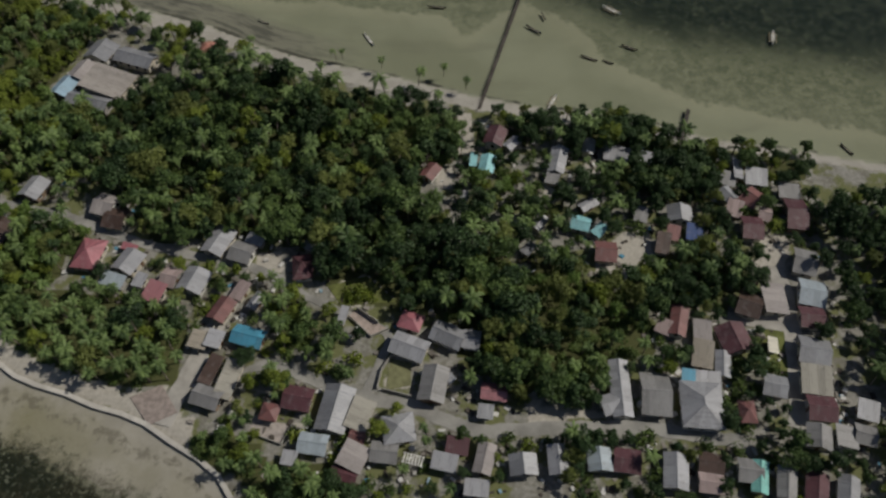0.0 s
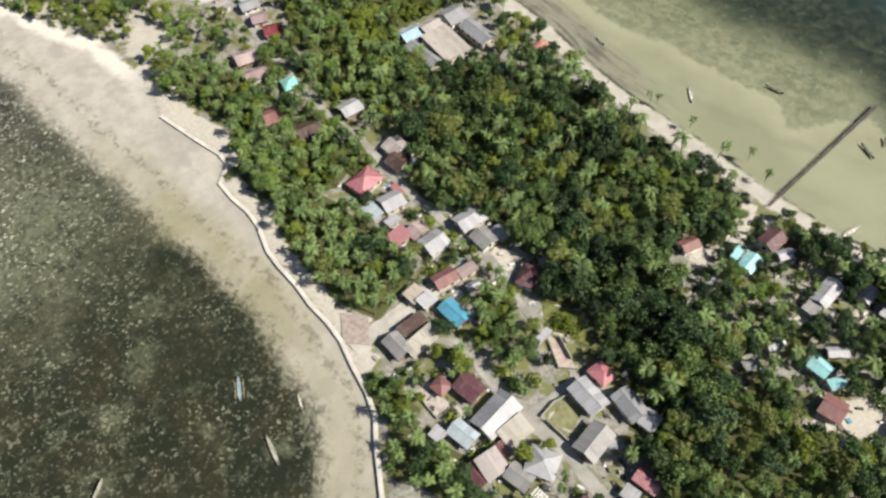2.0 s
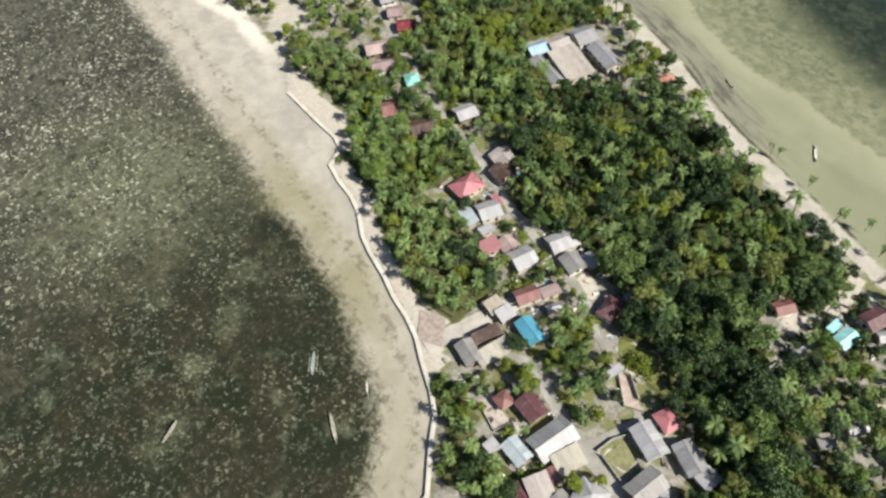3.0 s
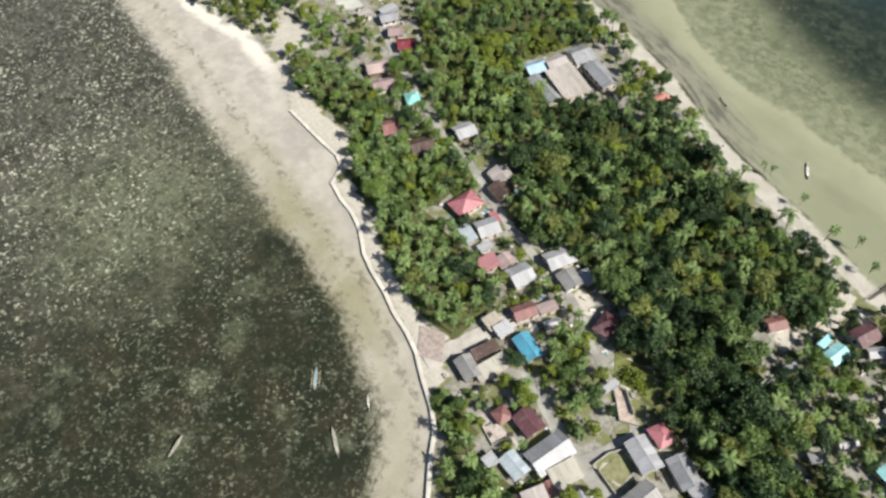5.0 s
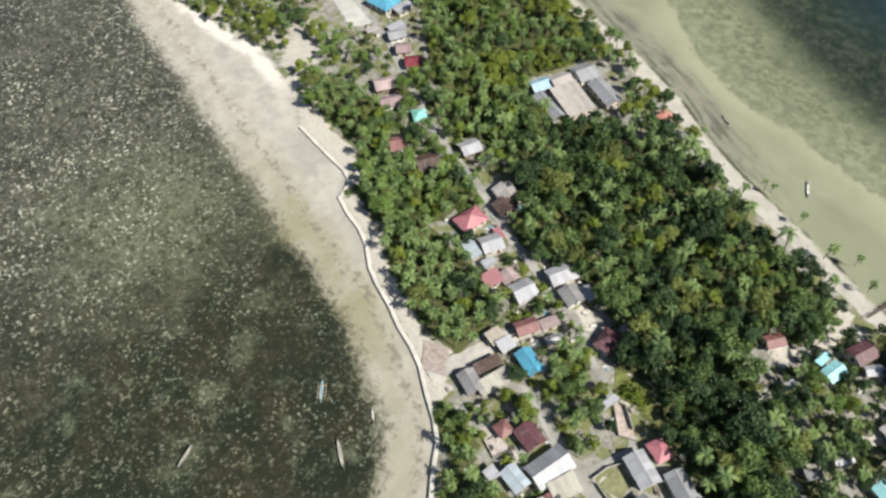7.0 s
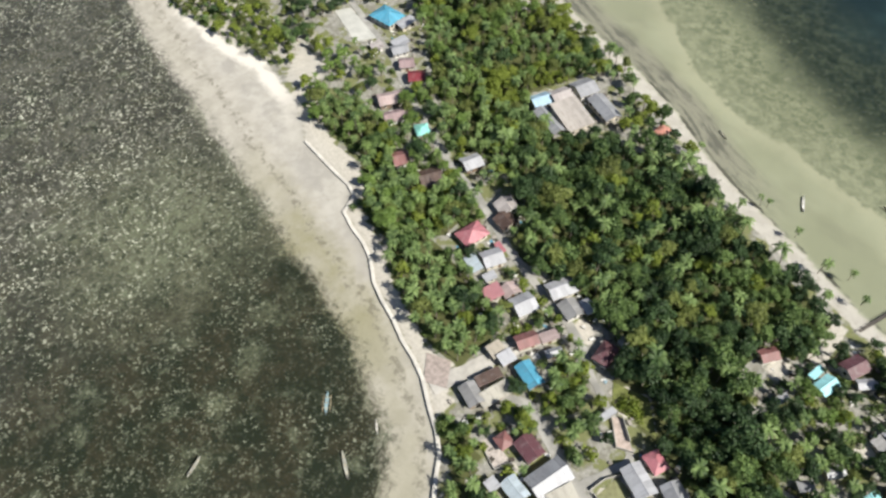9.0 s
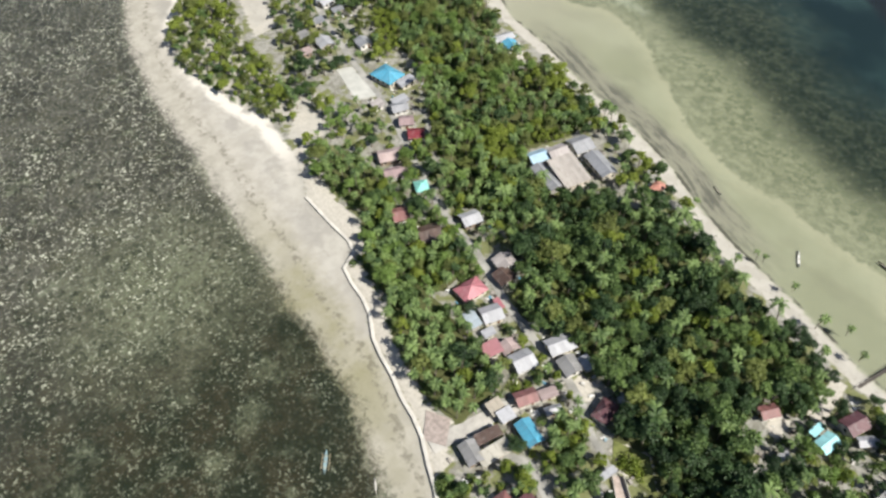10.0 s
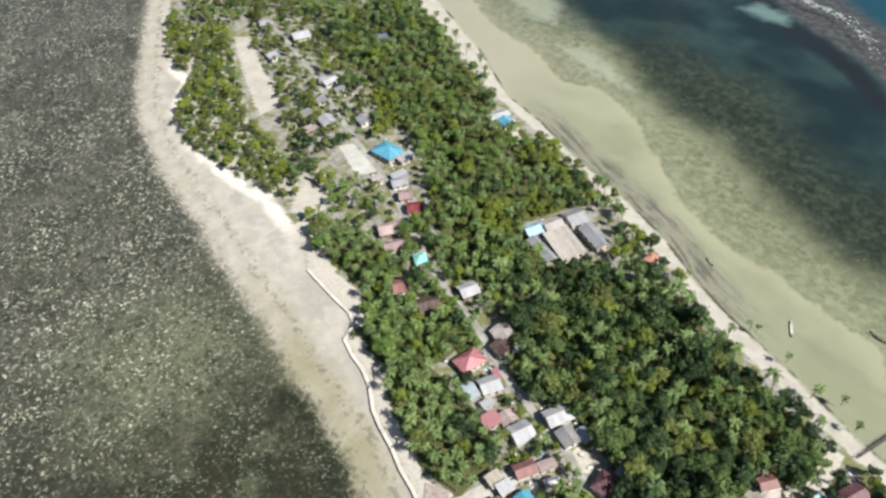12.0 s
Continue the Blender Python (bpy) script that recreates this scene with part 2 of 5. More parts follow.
WATER_EAST = [(-900, 560), (-500, 393), (-279, 289), (-233, 268), (-193, 244), (-166, 237), (-141, 227), (-108, 218), (-80, 207), (-61, 196),
              (-44, 189), (-18, 181), (9, 171), (33, 164), (50, 163), (82, 150), (107, 145), (200, 122), (500, 40), (900, -60)]
GREEN_EAST = [(-900, 548), (-500, 380), (-287, 281), (-248, 262), (-208, 245), (-192, 239), (-165, 231), (-144, 226), (-123, 217), (-106, 209), (-87, 204),
              (-64, 192), (-49, 184), (-35, 179), (-15, 173), (9, 165), (37, 158), (66, 151), (81, 147), (107, 142), (200, 118), (500, 36), (900, -64)]


# where the sand flat ends in weed, the weed in dark seagrass, and that in deep water; then the outer reef
WEED_EAST = [(-900, 640), (-420, 392), (-264, 304), (-242, 293), (-219, 291), (-203, 285), (-180, 275), (-163, 281), (-143, 276), (-120, 259), (-108, 247), (-97, 241),
             (-89, 232), (-73, 227), (-57, 220), (-40, 221), (-25, 216), (-14, 214), (0, 212), (8, 202), (20, 209), (30, 218), (40, 213), (46, 203), (57, 185), (78, 168),
             (140, 150), (300, 110), (900, -20)]
DARK_EAST = [(-900, 760), (-420, 480), (-260, 376), (-230, 352), (-208, 333), (-186, 323), (-167, 312), (-144, 296), (-125, 286), (-100, 285), (-81, 274), (-64, 261),
             (-48, 254), (-24, 244), (0, 242), (21, 238), (31, 228), (47, 215), (60, 208), (80, 197), (150, 180), (300, 140), (900, 20)]
BLUE_EAST = [(-900, 850), (-420, 560), (-260, 430), (-196, 385), (-164, 357), (-135, 342), (-116, 349), (-97, 341), (-74, 316), (-52, 301), (-32, 299), (60, 270), (300, 200), (900, 80)]
CHANNEL = [(-400, 640), (-220, 490), (-136, 422), (-114, 410), (-95, 402), (-76, 392), (-60, 374), (0, 330), (200, 250), (900, 130)]
PLUMES = [[(-119, 56), (-117, 47), (-114, 38), (-109, 27), (-105, 19)], [(-94, 7), (-93, 1)]]     # pale drifts of sand over the western reef
SHOALS = [[(-290, 345), (-258, 325), (-235, 318), (-222, 322), (-235, 345), (-280, 370)], [(-206, 303), (-191, 313), (-172, 306), (-150, 293), (-164, 290), (-179, 292)],
          [(-158, 420), (-152, 434), (-133, 430), (-128, 418), (-140, 415)]]


def signed(points, xy):
    """Distance to a line of points, positive on its left."""
    best, side = np.full(len(xy), 1e9), np.ones(len(xy))
    for a, b in zip(points, points[1:]):
        a, b = np.array(a, float), np.array(b, float)
        d = b - a
        t = np.clip(((xy - a) @ d) / (d @ d), 0, 1)
        off = xy - a - t[:, None] * d
        far = np.hypot(off[:, 0], off[:, 1])
        near = far < best - 1e-9
        cross = d[0] * (xy[:, 1] - a[1]) - d[1] * (xy[:, 0] - a[0])
        best, side = np.where(near, far, best), np.where(near, np.sign(cross), side)
    return best * side


def inside(polygon, xy):
    hit = np.zeros(len(xy), bool)
    for (x0, y0), (x1, y1) in zip(polygon, polygon[1:] + polygon[:1]):
        cross = (y0 > xy[:, 1]) != (y1 > xy[:, 1])
        at = x0 + (xy[:, 1] - y0) / ((y1 - y0) or 1e-9) * (x1 - x0)
        hit ^= cross & (xy[:, 0] < at)
    return hit


ZONES = {
    "central": [(-89, 176), (-59, 184), (-35, 172), (-5, 165), (9, 159), (5, 143), (-7, 140), (-7, 127), (1, 120), (2, 113), (17, 113), (19, 94), (26, 75), (17, 68), (13, 72), (5, 77), (-2, 91), (-12, 92), (-29, 99), (-33, 110), (-44, 114), (-64, 117), (-78, 114), (-89, 130), (-113, 143), (-128, 153)],
    "east_a": [(16, 163), (31, 160), (26, 148), (19, 152)],
    "east_b": [(38, 156), (49, 159), (66, 149), (80, 145), (77, 126), (79, 117), (73, 115), (73, 126), (61, 126), (48, 137), (37, 146)],
    "middle": [(44, 97), (59, 109), (72, 112), (76, 101), (73, 95), (63, 92), (51, 92)],
    "south": [(19, 108), (32, 111), (36, 101), (44, 97), (51, 89), (51, 80), (37, 75), (26, 68), (21, 85)],
    "grove": [(-110, 90), (-103, 100), (-82, 98), (-65, 92), (-64, 83), (-63, 72), (-78, 73), (-90, 76), (-104, 83)],
    "west": [(-139, 108), (-132, 113), (-112, 113), (-99, 105), (-106, 100), (-111, 92), (-131, 91)],
    "north": [(-291, 281), (-245, 258), (-205, 241), (-189, 233), (-184, 221), (-167, 216), (-159, 223), (-137, 218), (-119, 212), (-119, 194), (-126, 173), (-105, 155), (-113, 142), (-125, 134), (-163, 161), (-195, 185), (-221, 192), (-256, 208), (-291, 215), (-320, 243), (-299, 263)],
    "shrub": [(-377, 167), (-349, 186), (-303, 162), (-265, 142), (-232, 137), (-200, 125), (-206, 119), (-234, 113), (-271, 111), (-298, 124), (-317, 148), (-340, 142)],
    "strip": [(-182, 112), (-175, 128), (-152, 128), (-139, 116), (-116, 108), (-117, 94), (-130, 95), (-146, 109), (-172, 109)],
    "strip2": [(-127, 105), (-117, 115), (-100, 124), (-101, 106), (-108, 90), (-123, 91)],
    "palms": [(-56, 61), (-43, 59), (-39, 52), (-26, 54), (-18, 48), (-24, 43), (-39, 41), (-46, 51), (-56, 55)],
    "garden": [(-46, 94), (-38, 99), (-32, 89), (-32, 84), (-40, 81)],
    "right": [(95, 144), (106, 144), (103, 133), (93, 134)],
    "v_mid": [(-7, 130), (6, 121), (10, 133), (26, 134), (34, 125), (33, 119), (26, 111), (17, 113), (2, 115)],
    "v_east": [(45, 138), (63, 128), (61, 117), (47, 121), (40, 125)],
    "v_dark": [(26, 75), (37, 77), (36, 63), (26, 64)],
    "v_right": [(54, 99), (98, 105), (88, 61), (26, 55), (26, 66), (51, 79)],
    "v_lane": [(-34, 92), (-27, 92), (-18, 82), (-16, 78), (-24, 74), (-32, 82)],
    "v_red": [(3, 79), (11, 80), (26, 74), (26, 65), (11, 62), (5, 69)],
    "v_yard": [(-51, 66), (-47, 74), (-38, 77), (-37, 72), (-41, 60), (-49, 59)],
    "v_west": [(-147, 123), (-131, 127), (-119, 131), (-106, 128), (-96, 119), (-101, 114), (-102, 108), (-114, 107), (-124, 111), (-141, 111)],
    "v_nw": [(-160, 150), (-142, 147), (-124, 140), (-119, 153), (-102, 145), (-97, 132), (-108, 128), (-131, 127), (-138, 127), (-148, 125)],
    "v_road": [(-88, 124), (-66, 117), (-61, 119), (-69, 112), (-82, 117)],
    "v_court": [(-198, 135), (-191, 148), (-172, 150), (-159, 134), (-175, 128), (-179, 115), (-187, 116)],
    "v_scrub": [(-357, 207), (-320, 243), (-258, 206), (-221, 192), (-213, 167), (-217, 157), (-214, 143), (-227, 137), (-265, 162), (-311, 178)],
    "v_bank": [(-228, 135), (-214, 143), (-195, 139), (-196, 128), (-200, 125)],
    "v_complex": [(-115, 206), (-103, 208), (-83, 199), (-63, 190), (-72, 181), (-87, 182), (-100, 197)],
    "v_houses": [(-163, 135), (-155, 152), (-125, 134), (-109, 123), (-98, 126), (-93, 117), (-103, 108), (-116, 108), (-139, 116)],
    "v_village": [(-50, 86), (-32, 82), (-13, 69), (6, 61), (26, 61), (26, 50), (-34, 43), (-33, 59), (-39, 63), (-51, 62), (-58, 73)],
    "v_north": [(-80, 114), (-36, 102), (-33, 88), (-64, 85), (-97, 104)],
    "v_east2": [(-7, 150), (50, 162), (62, 150), (87, 144), (106, 142), (98, 105), (54, 99), (37, 97), (19, 110), (6, 122), (0, 138)],
    "far_right": [(105, 122), (126, 122), (116, 66), (98, 66), (99, 90)],
    "v_south": [(26, 59), (92, 58), (108, 62), (118, 42), (26, 40)],
    "far_east": [(121, 120), (153, 110), (134, 44), (94, 44)],
    "far_north": [(-318, 242), (-282, 277), (-351, 311), (-421, 242), (-375, 167), (-353, 189)],
    "z_cx": [(-130, 192), (-120, 217), (-101, 210), (-112, 202), (-118, 192), (-125, 176)],
    "bright": [(-144, 170), (-134, 177), (-121, 162), (-128, 155)],
    "bright3": [(-129, 181), (-124, 191), (-119, 194), (-119, 188), (-125, 177)],
    "bright4": [(-147, 211), (-140, 220), (-121, 211), (-118, 203), (-135, 208)],
    "bright2": [(-239, 199), (-230, 204), (-208, 185), (-209, 174)],
}
BARE = {
    "court": [(-218, 158), (-215, 164), (-192, 158), (-196, 150)],
    "lawn": [(-30, 100), (-20, 103), (-12, 95), (-26, 94)],
    "garden2": [(-13, 79), (-8, 78), (-8, 72), (-14, 71)],
    "yard": [(47, 115), (57, 118), (55, 104), (44, 99), (38, 102)],
    "yard2": [(84, 114), (94, 114), (87, 100), (82, 104)],
    "sand_n": [(-338, 184), (-332, 189), (-264, 161), (-264, 148), (-304, 166)],
    "sand_n2": [(-210, 134), (-193, 134), (-187, 121), (-198, 115)],
    "ruin": [(-24, 91), (-22, 93), (-14, 87), (-18, 85)],
    "plaza": [(-74, 70), (-67, 73), (-62, 66), (-68, 63)],
    "lawn_e": [(78, 87), (85, 87), (82, 74), (73, 75)],
    "yard_n": [(-50, 107), (-49, 111), (-44, 112), (-42, 106), (-44, 101)],
    "patio": [(-45, 61), (-44, 64.3), (-35, 62.6), (-37, 58)],
    "sand_gap": [(-307, 131), (-303, 133), (-316, 148), (-329, 153), (-329, 149)],
    "b_i": [(18, 105), (21, 108), (23, 105), (22, 101), (19, 101)],
    "b_a": [(-3, 141), (4, 140), (4, 132), (-1, 133)],
    "b_b": [(41, 147), (49, 146), (47, 137), (41, 137)],
    "b_c": [(26, 136), (33, 131), (32, 127), (28, 128)],
    "b_d": [(-42, 64), (-34, 64), (-31, 61), (-38, 59)],
    "b_e": [(20, 68), (27, 66), (38, 65), (38, 63), (20, 62)],
    "b_f": [(-63, 66), (-58, 65), (-58, 57), (-64, 61)],
    "b_g": [(4, 162), (10, 163), (9, 145), (5, 145)],
    "b_h": [(-174, 219), (-166, 227), (-156, 218), (-164, 213)],
}
OPEN = [[(-31, 101), (-18, 104), (-9, 96), (-13, 90), (-26, 91)]]     # clearings with no trees over them
WOODS = ("central", "east_a", "east_b", "middle", "south", "grove", "west", "north", "strip", "strip2", "palms", "garden", "right")


def steps(lo, hi, fine, far):
    inner = list(np.arange(lo, hi + 0.01, fine))
    gap = fine
    while inner[0] > -far:
        gap *= 1.5
        inner.insert(0, inner[0] - gap)
    gap = fine
    while inner[-1] < far:
        gap *= 1.5
        inner.append(inner[-1] + gap)
    return np.array(inner)


def sheet(xs, ys):
    gx, gy = np.meshgrid(xs, ys)
    n, k = len(ys), len(xs)
    i = np.arange(n * k).reshape(n, k)
    quads = np.stack([i[:-1, :-1], i[:-1, 1:], i[1:, 1:], i[1:, :-1]], -1).reshape(-1, 4)
    return np.stack([gx.ravel(), gy.ravel()], 1), quads


def build_ground():
    xy, quads = sheet(steps(-420, 130, 1.6, 4500), steps(0, 460, 1.6, 4500))
    west, east = signed(WATER_WEST, xy), -signed(WATER_EAST, xy)      # inland is positive
    green = np.minimum(signed(GREEN_WEST, xy), -signed(GREEN_EAST, xy))
    depth_w, depth_e = np.clip(-west, 0, None), np.clip(-east, 0, None)
    z = np.interp(np.minimum(west, east + 6), [-400, -80, -14, -4, 8, 16], [-9, -1.6, -0.5, 0.0, 0.35, 0.65])
    z = np.where(depth_e > 0, -0.10 - 0.006 * depth_e - 0.00010 * depth_e ** 2, z)
    z = np.where(green > 0, LAND * np.clip(green / 2.0, 0, 1) + z * (1 - np.clip(green / 2.0, 0, 1)), z)
    z = np.clip(z, -4, None)
    z += np.array([noise.noise((x * 0.09, y * 0.09, 0.0)) for x, y in xy]) * np.where(green > 0, 0.06, 0.07)
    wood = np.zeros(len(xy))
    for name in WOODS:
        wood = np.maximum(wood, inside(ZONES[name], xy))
    bare = np.zeros(len(xy))
    for name in BARE:
        bare = np.maximum(bare, inside(BARE[name], xy))
    inland = signed(GREEN_WEST, xy)
    bare = np.maximum(bare, (inland > 0) & (inland < np.where(xy[:, 0] < -135, 8.0, 5.0)) & (xy[:, 0] > -190) & (xy[:, 0] < -58))
    weed, dark, blue, channel = (signed(line, xy) for line in (WEED_EAST, DARK_EAST, BLUE_EAST, CHANNEL))
    shoal = np.full(len(xy), -1e3)
    for poly in SHOALS:
        rim = np.abs(signed(poly + poly[:1], xy))
        shoal = np.maximum(shoal, np.where(inside(poly, xy), rim, -rim))
    plume = np.min([np.abs(signed(line, xy)) for line in PLUMES], 0)
    sandy = np.zeros(len(xy))
    for poly in (BARE["sand_n"], BARE["sand_n2"], BARE["sand_gap"], ZONES["v_bank"], ZONES["shrub"]):
        sandy = np.maximum(sandy, inside(poly, xy))
    m = bpy.data.meshes.new("ground")
    m.from_pydata(np.column_stack([xy, z]).tolist(), [], quads.tolist())
    for name, values in (("west", west), ("east", east), ("green", green), ("wood", wood), ("bare", bare), ("sandy", sandy),
                         ("weed", weed), ("dark", dark), ("blue", blue), ("channel", channel), ("shoal", shoal), ("plume", plume)):
        m.attributes.new(name, "FLOAT", "POINT").data.foreach_set("value", values.astype(np.float32))
    m.polygons.foreach_set("use_smooth", [True] * len(m.polygons))
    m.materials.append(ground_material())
    return tagged(new("ground", m), "sandy island ground with beaches, reef flats and seagrass shallows", "ground", kind="structure")


def ground_material():
    s = Shade("island_ground", 0.95, 0.0, 0.15)
    big, mid, fine = s.noise(0.03, 4), s.noise(0.16, 4, 0.6), s.noise(1.2, 4, 0.6)
    wob = s.calc("MULTIPLY", s.calc("SUBTRACT", s.noise(0.07, 5, 0.6), 0.5), 22.0)
    small = s.calc("MULTIPLY", s.calc("SUBTRACT", s.noise(0.5, 4, 0.6), 0.5), 4.0)
    west, east, green = s.given("west"), s.given("east"), s.given("green")
    axis = s.node("ShaderNodeSeparateXYZ")
    s.feed(axis.inputs[0], s.place)
    # village soil, grass and the litter under trees
    soil = s.mix(s.span(fine, 0.2, 0.8), (0.205, 0.203, 0.180), (0.355, 0.35, 0.318))
    soil = s.mix(s.calc("MULTIPLY", s.span(s.noise(0.35, 4, 0.65), 0.45, 0.62), 0.6), soil, (0.14, 0.135, 0.10))
    grass = s.mix(fine, (0.105, 0.125, 0.050), (0.21, 0.215, 0.105))
    land = s.mix(s.span(mid, 0.43, 0.53), grass, soil)
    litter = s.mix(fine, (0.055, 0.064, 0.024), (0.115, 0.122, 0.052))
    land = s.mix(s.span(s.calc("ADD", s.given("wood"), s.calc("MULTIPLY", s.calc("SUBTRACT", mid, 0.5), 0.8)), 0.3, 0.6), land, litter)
    land = s.mix(s.span(s.calc("ADD", s.given("bare"), s.calc("MULTIPLY", s.calc("SUBTRACT", s.noise(0.3, 4, 0.6), 0.5), 1.3)), 0.3, 0.75), land, s.mix(s.span(fine, 0.2, 0.8), (0.38, 0.36, 0.31), (0.52, 0.495, 0.44)))
    # beach
    sand = s.mix(s.span(mid, 0.35, 0.65), (0.365, 0.35, 0.308), (0.445, 0.43, 0.385))
    sand = s.mix(s.calc("MULTIPLY", fine, 0.5), sand, (0.38, 0.365, 0.33))
    sand = s.mix(s.calc("MULTIPLY", s.span(s.noise(0.45, 6, 0.75), 0.54, 0.68), 0.5), sand, (0.25, 0.24, 0.21))
    land = s.mix(s.calc("MULTIPLY", s.given("sandy"), s.span(s.noise(0.10, 5, 0.65), 0.34, 0.56)), land, sand)
    # west: tan wet sand, a brown weedy band, then seagrass with pale coral sand patches
    w = s.calc("ADD", s.calc("MULTIPLY", west, -1.0), s.calc("ADD", s.calc("MULTIPLY", wob, 0.45), s.calc("MULTIPLY", small, 1.6)))
    damp = s.noise(0.055, 6, 0.62, s.jittered(0.12, 9.0))
    strand = s.mix(s.calc("MULTIPLY", s.span(damp, 0.45, 0.58), 0.75), sand, (0.295, 0.284, 0.257))
    berm = s.calc("ADD", green, s.calc("ADD", small, s.calc("MULTIPLY", wob, 0.15)))
    berm = s.calc("MULTIPLY", s.span(berm, -7.5, -4.0), s.calc("SUBTRACT", 1.0, s.span(axis.outputs[0], -200.0, -172.0)))
    berm = s.calc("MULTIPLY", berm, s.span(s.noise(0.09, 4, 0.6), 0.30, 0.46))
    strand = s.mix(berm, strand, (0.61, 0.585, 0.53))
    wet = s.mix(s.span(w, -17.0, -9.0), strand, s.mix(s.span(mid, 0.35, 0.65), (0.345, 0.33, 0.29), (0.43, 0.41, 0.365)))
    brown = s.mix(fine, (0.212, 0.201, 0.124), (0.292, 0.281, 0.190))
    # reef base: its mauve-grey cast is sky reflection painted into the seabed colour
    reef = s.mix(s.span(big, 0.36, 0.66), (0.066, 0.060, 0.056), (0.138, 0.129, 0.115))
    reef = s.mix(s.span(mid, 0.40, 0.72), reef, (0.105, 0.097, 0.074))
    reef = s.mix(s.calc("MULTIPLY", fine, 0.6), reef, (0.036, 0.041, 0.031))
    lush = s.span(s.calc("ADD", axis.outputs[0], s.calc("MULTIPLY", wob, 2.0)), -205.0, -112.0)
    reef = s.mix(s.calc("MULTIPLY", lush, 0.92), reef, s.mix(s.span(s.noise(0.06, 4, 0.6), 0.4, 0.6), (0.017, 0.022, 0.012), (0.036, 0.032, 0.018)))
    middle = s.node("ShaderNodeVectorMath")
    middle.operation = "DISTANCE"
    s.feed(middle.inputs[0], s.place)
    middle.inputs[1].default_value = (-170.0, 41.0, -0.5)
    thin = s.calc("SUBTRACT", 1.0, s.span(s.calc("ADD", middle.outputs["Value"], s.calc("MULTIPLY", wob, 2.0)), 3.0, 54.0))
    plume = s.calc("SUBTRACT", 1.0, s.span(s.calc("ADD", s.given("plume"), s.calc("MULTIPLY", wob, 0.55)), 0.0, 8.5))
    plume = s.calc("MULTIPLY", plume, s.calc("MULTIPLY", s.span(s.noise(0.10, 5, 0.7, s.jittered(0.2, 6.0)), 0.42, 0.60), 1.0))
    thin = s.calc("MAXIMUM", thin, plume)
    reef = s.mix(s.calc("MULTIPLY", thin, s.calc("MULTIPLY", s.noise(0.25, 4, 0.65), 1.05)), reef, (0.198, 0.208, 0.142))
    bent = s.jittered(0.35, 5.0)
    drift = s.noise(0.13, 5, 0.65, bent)
    reef = s.mix(s.calc("MULTIPLY", s.calc("MULTIPLY", s.span(drift, 0.53, 0.72), s.span(s.noise(0.02, 2), 0.42, 0.58)), 0.6), reef, (0.19, 0.205, 0.145))
    # tufts of weed and pale scraps of coral sand, in short uneven strokes
    tuft = s.noise(0.42, 6, 0.75, bent)
    reef = s.mix(s.calc("MULTIPLY", s.calc("SUBTRACT", 1.0, s.span(tuft, 0.37, 0.52)), 0.80), reef, (0.020, 0.027, 0.017))
    reef = s.mix(s.calc("MULTIPLY", s.span(tuft, 0.53, 0.70), s.calc("ADD", s.calc("MULTIPLY_ADD", lush, -0.14, 0.36), s.calc("MULTIPLY", thin, 0.4))), reef, (0.21, 0.225, 0.16))
    torn = s.jittered(0.9, 2.6)
    pick = s.span(s.noise(0.04, 4, 0.65), 0.36, 0.62)
    sparse = s.calc("MULTIPLY_ADD", lush, -0.62, 1.0)
    for scale, size in ((0.45, 0.28), (0.30, 0.19), (0.85, 0.42), (0.60, 0.36), (0.72, 0.40), (1.25, 0.40)):
        grain = s.node("ShaderNodeTexVoronoi")
        s.feed(grain.inputs["Vector"], torn)
        grain.inputs["Scale"].default_value = scale
        chance = s.node("ShaderNodeSeparateColor")
        s.feed(chance.inputs[0], grain.outputs["Color"])
        reach = s.calc("MULTIPLY", s.calc("POWER", chance.outputs[0], 1.6), size)
        off = s.calc("ADD", grain.outputs["Distance"], s.calc("MULTIPLY", s.calc("SUBTRACT", s.noise(1.6, 4, 0.65), 0.5), 0.55))
        spots = s.span(s.calc("SUBTRACT", reach, off), 0.0, 0.07)
        shine = s.calc("MULTIPLY", sparse, s.calc("MULTIPLY_ADD", chance.outputs[1], 0.65, 0.32))
        reef = s.mix(s.calc("MULTIPLY", s.calc("MULTIPLY", spots, shine), s.calc("MULTIPLY_ADD", pick, 0.75, 0.25)), reef, s.mix(lush, (0.70, 0.685, 0.60), (0.56, 0.57, 0.45)))
    bar = s.calc("MULTIPLY", s.span(s.calc("ADD", axis.outputs[0], wob), -190.0, -125.0), s.calc("MULTIPLY_ADD", s.span(s.calc("ADD", axis.outputs[0], wob), -105.0, -65.0), -0.6, 1.0))
    sea_w = s.mix(s.calc("MULTIPLY", s.span(w, -15.0, -3.0), s.calc("MULTIPLY", s.calc("MULTIPLY_ADD", bar, 0.85, 0.2), s.calc("MULTIPLY_ADD", s.span(s.noise(0.05, 4, 0.6), 0.36, 0.58), 0.45, 0.55))), wet, brown)
    wrack = s.calc("SUBTRACT", 1.0, s.span(s.calc("ABSOLUTE", s.calc("ADD", w, 6.5)), 0.4, 2.2))
    sea_w = s.mix(s.calc("MULTIPLY", wrack, s.calc("MULTIPLY", s.span(s.noise(0.35, 5, 0.7), 0.47, 0.58), 0.6)), sea_w, (0.13, 0.12, 0.09))
    rim = s.calc("ADD", w, s.calc("MULTIPLY", s.calc("SUBTRACT", tuft, 0.5), 19.0))
    sea_w = s.mix(s.span(rim, -1.0, 6.5), sea_w, reef)
    # east: pale sand flat, mottled weed, dark seagrass, then deep water and the outer reef
    flat = s.mix(s.span(big, 0.35, 0.65), (0.278, 0.282, 0.205), (0.336, 0.338, 0.255))
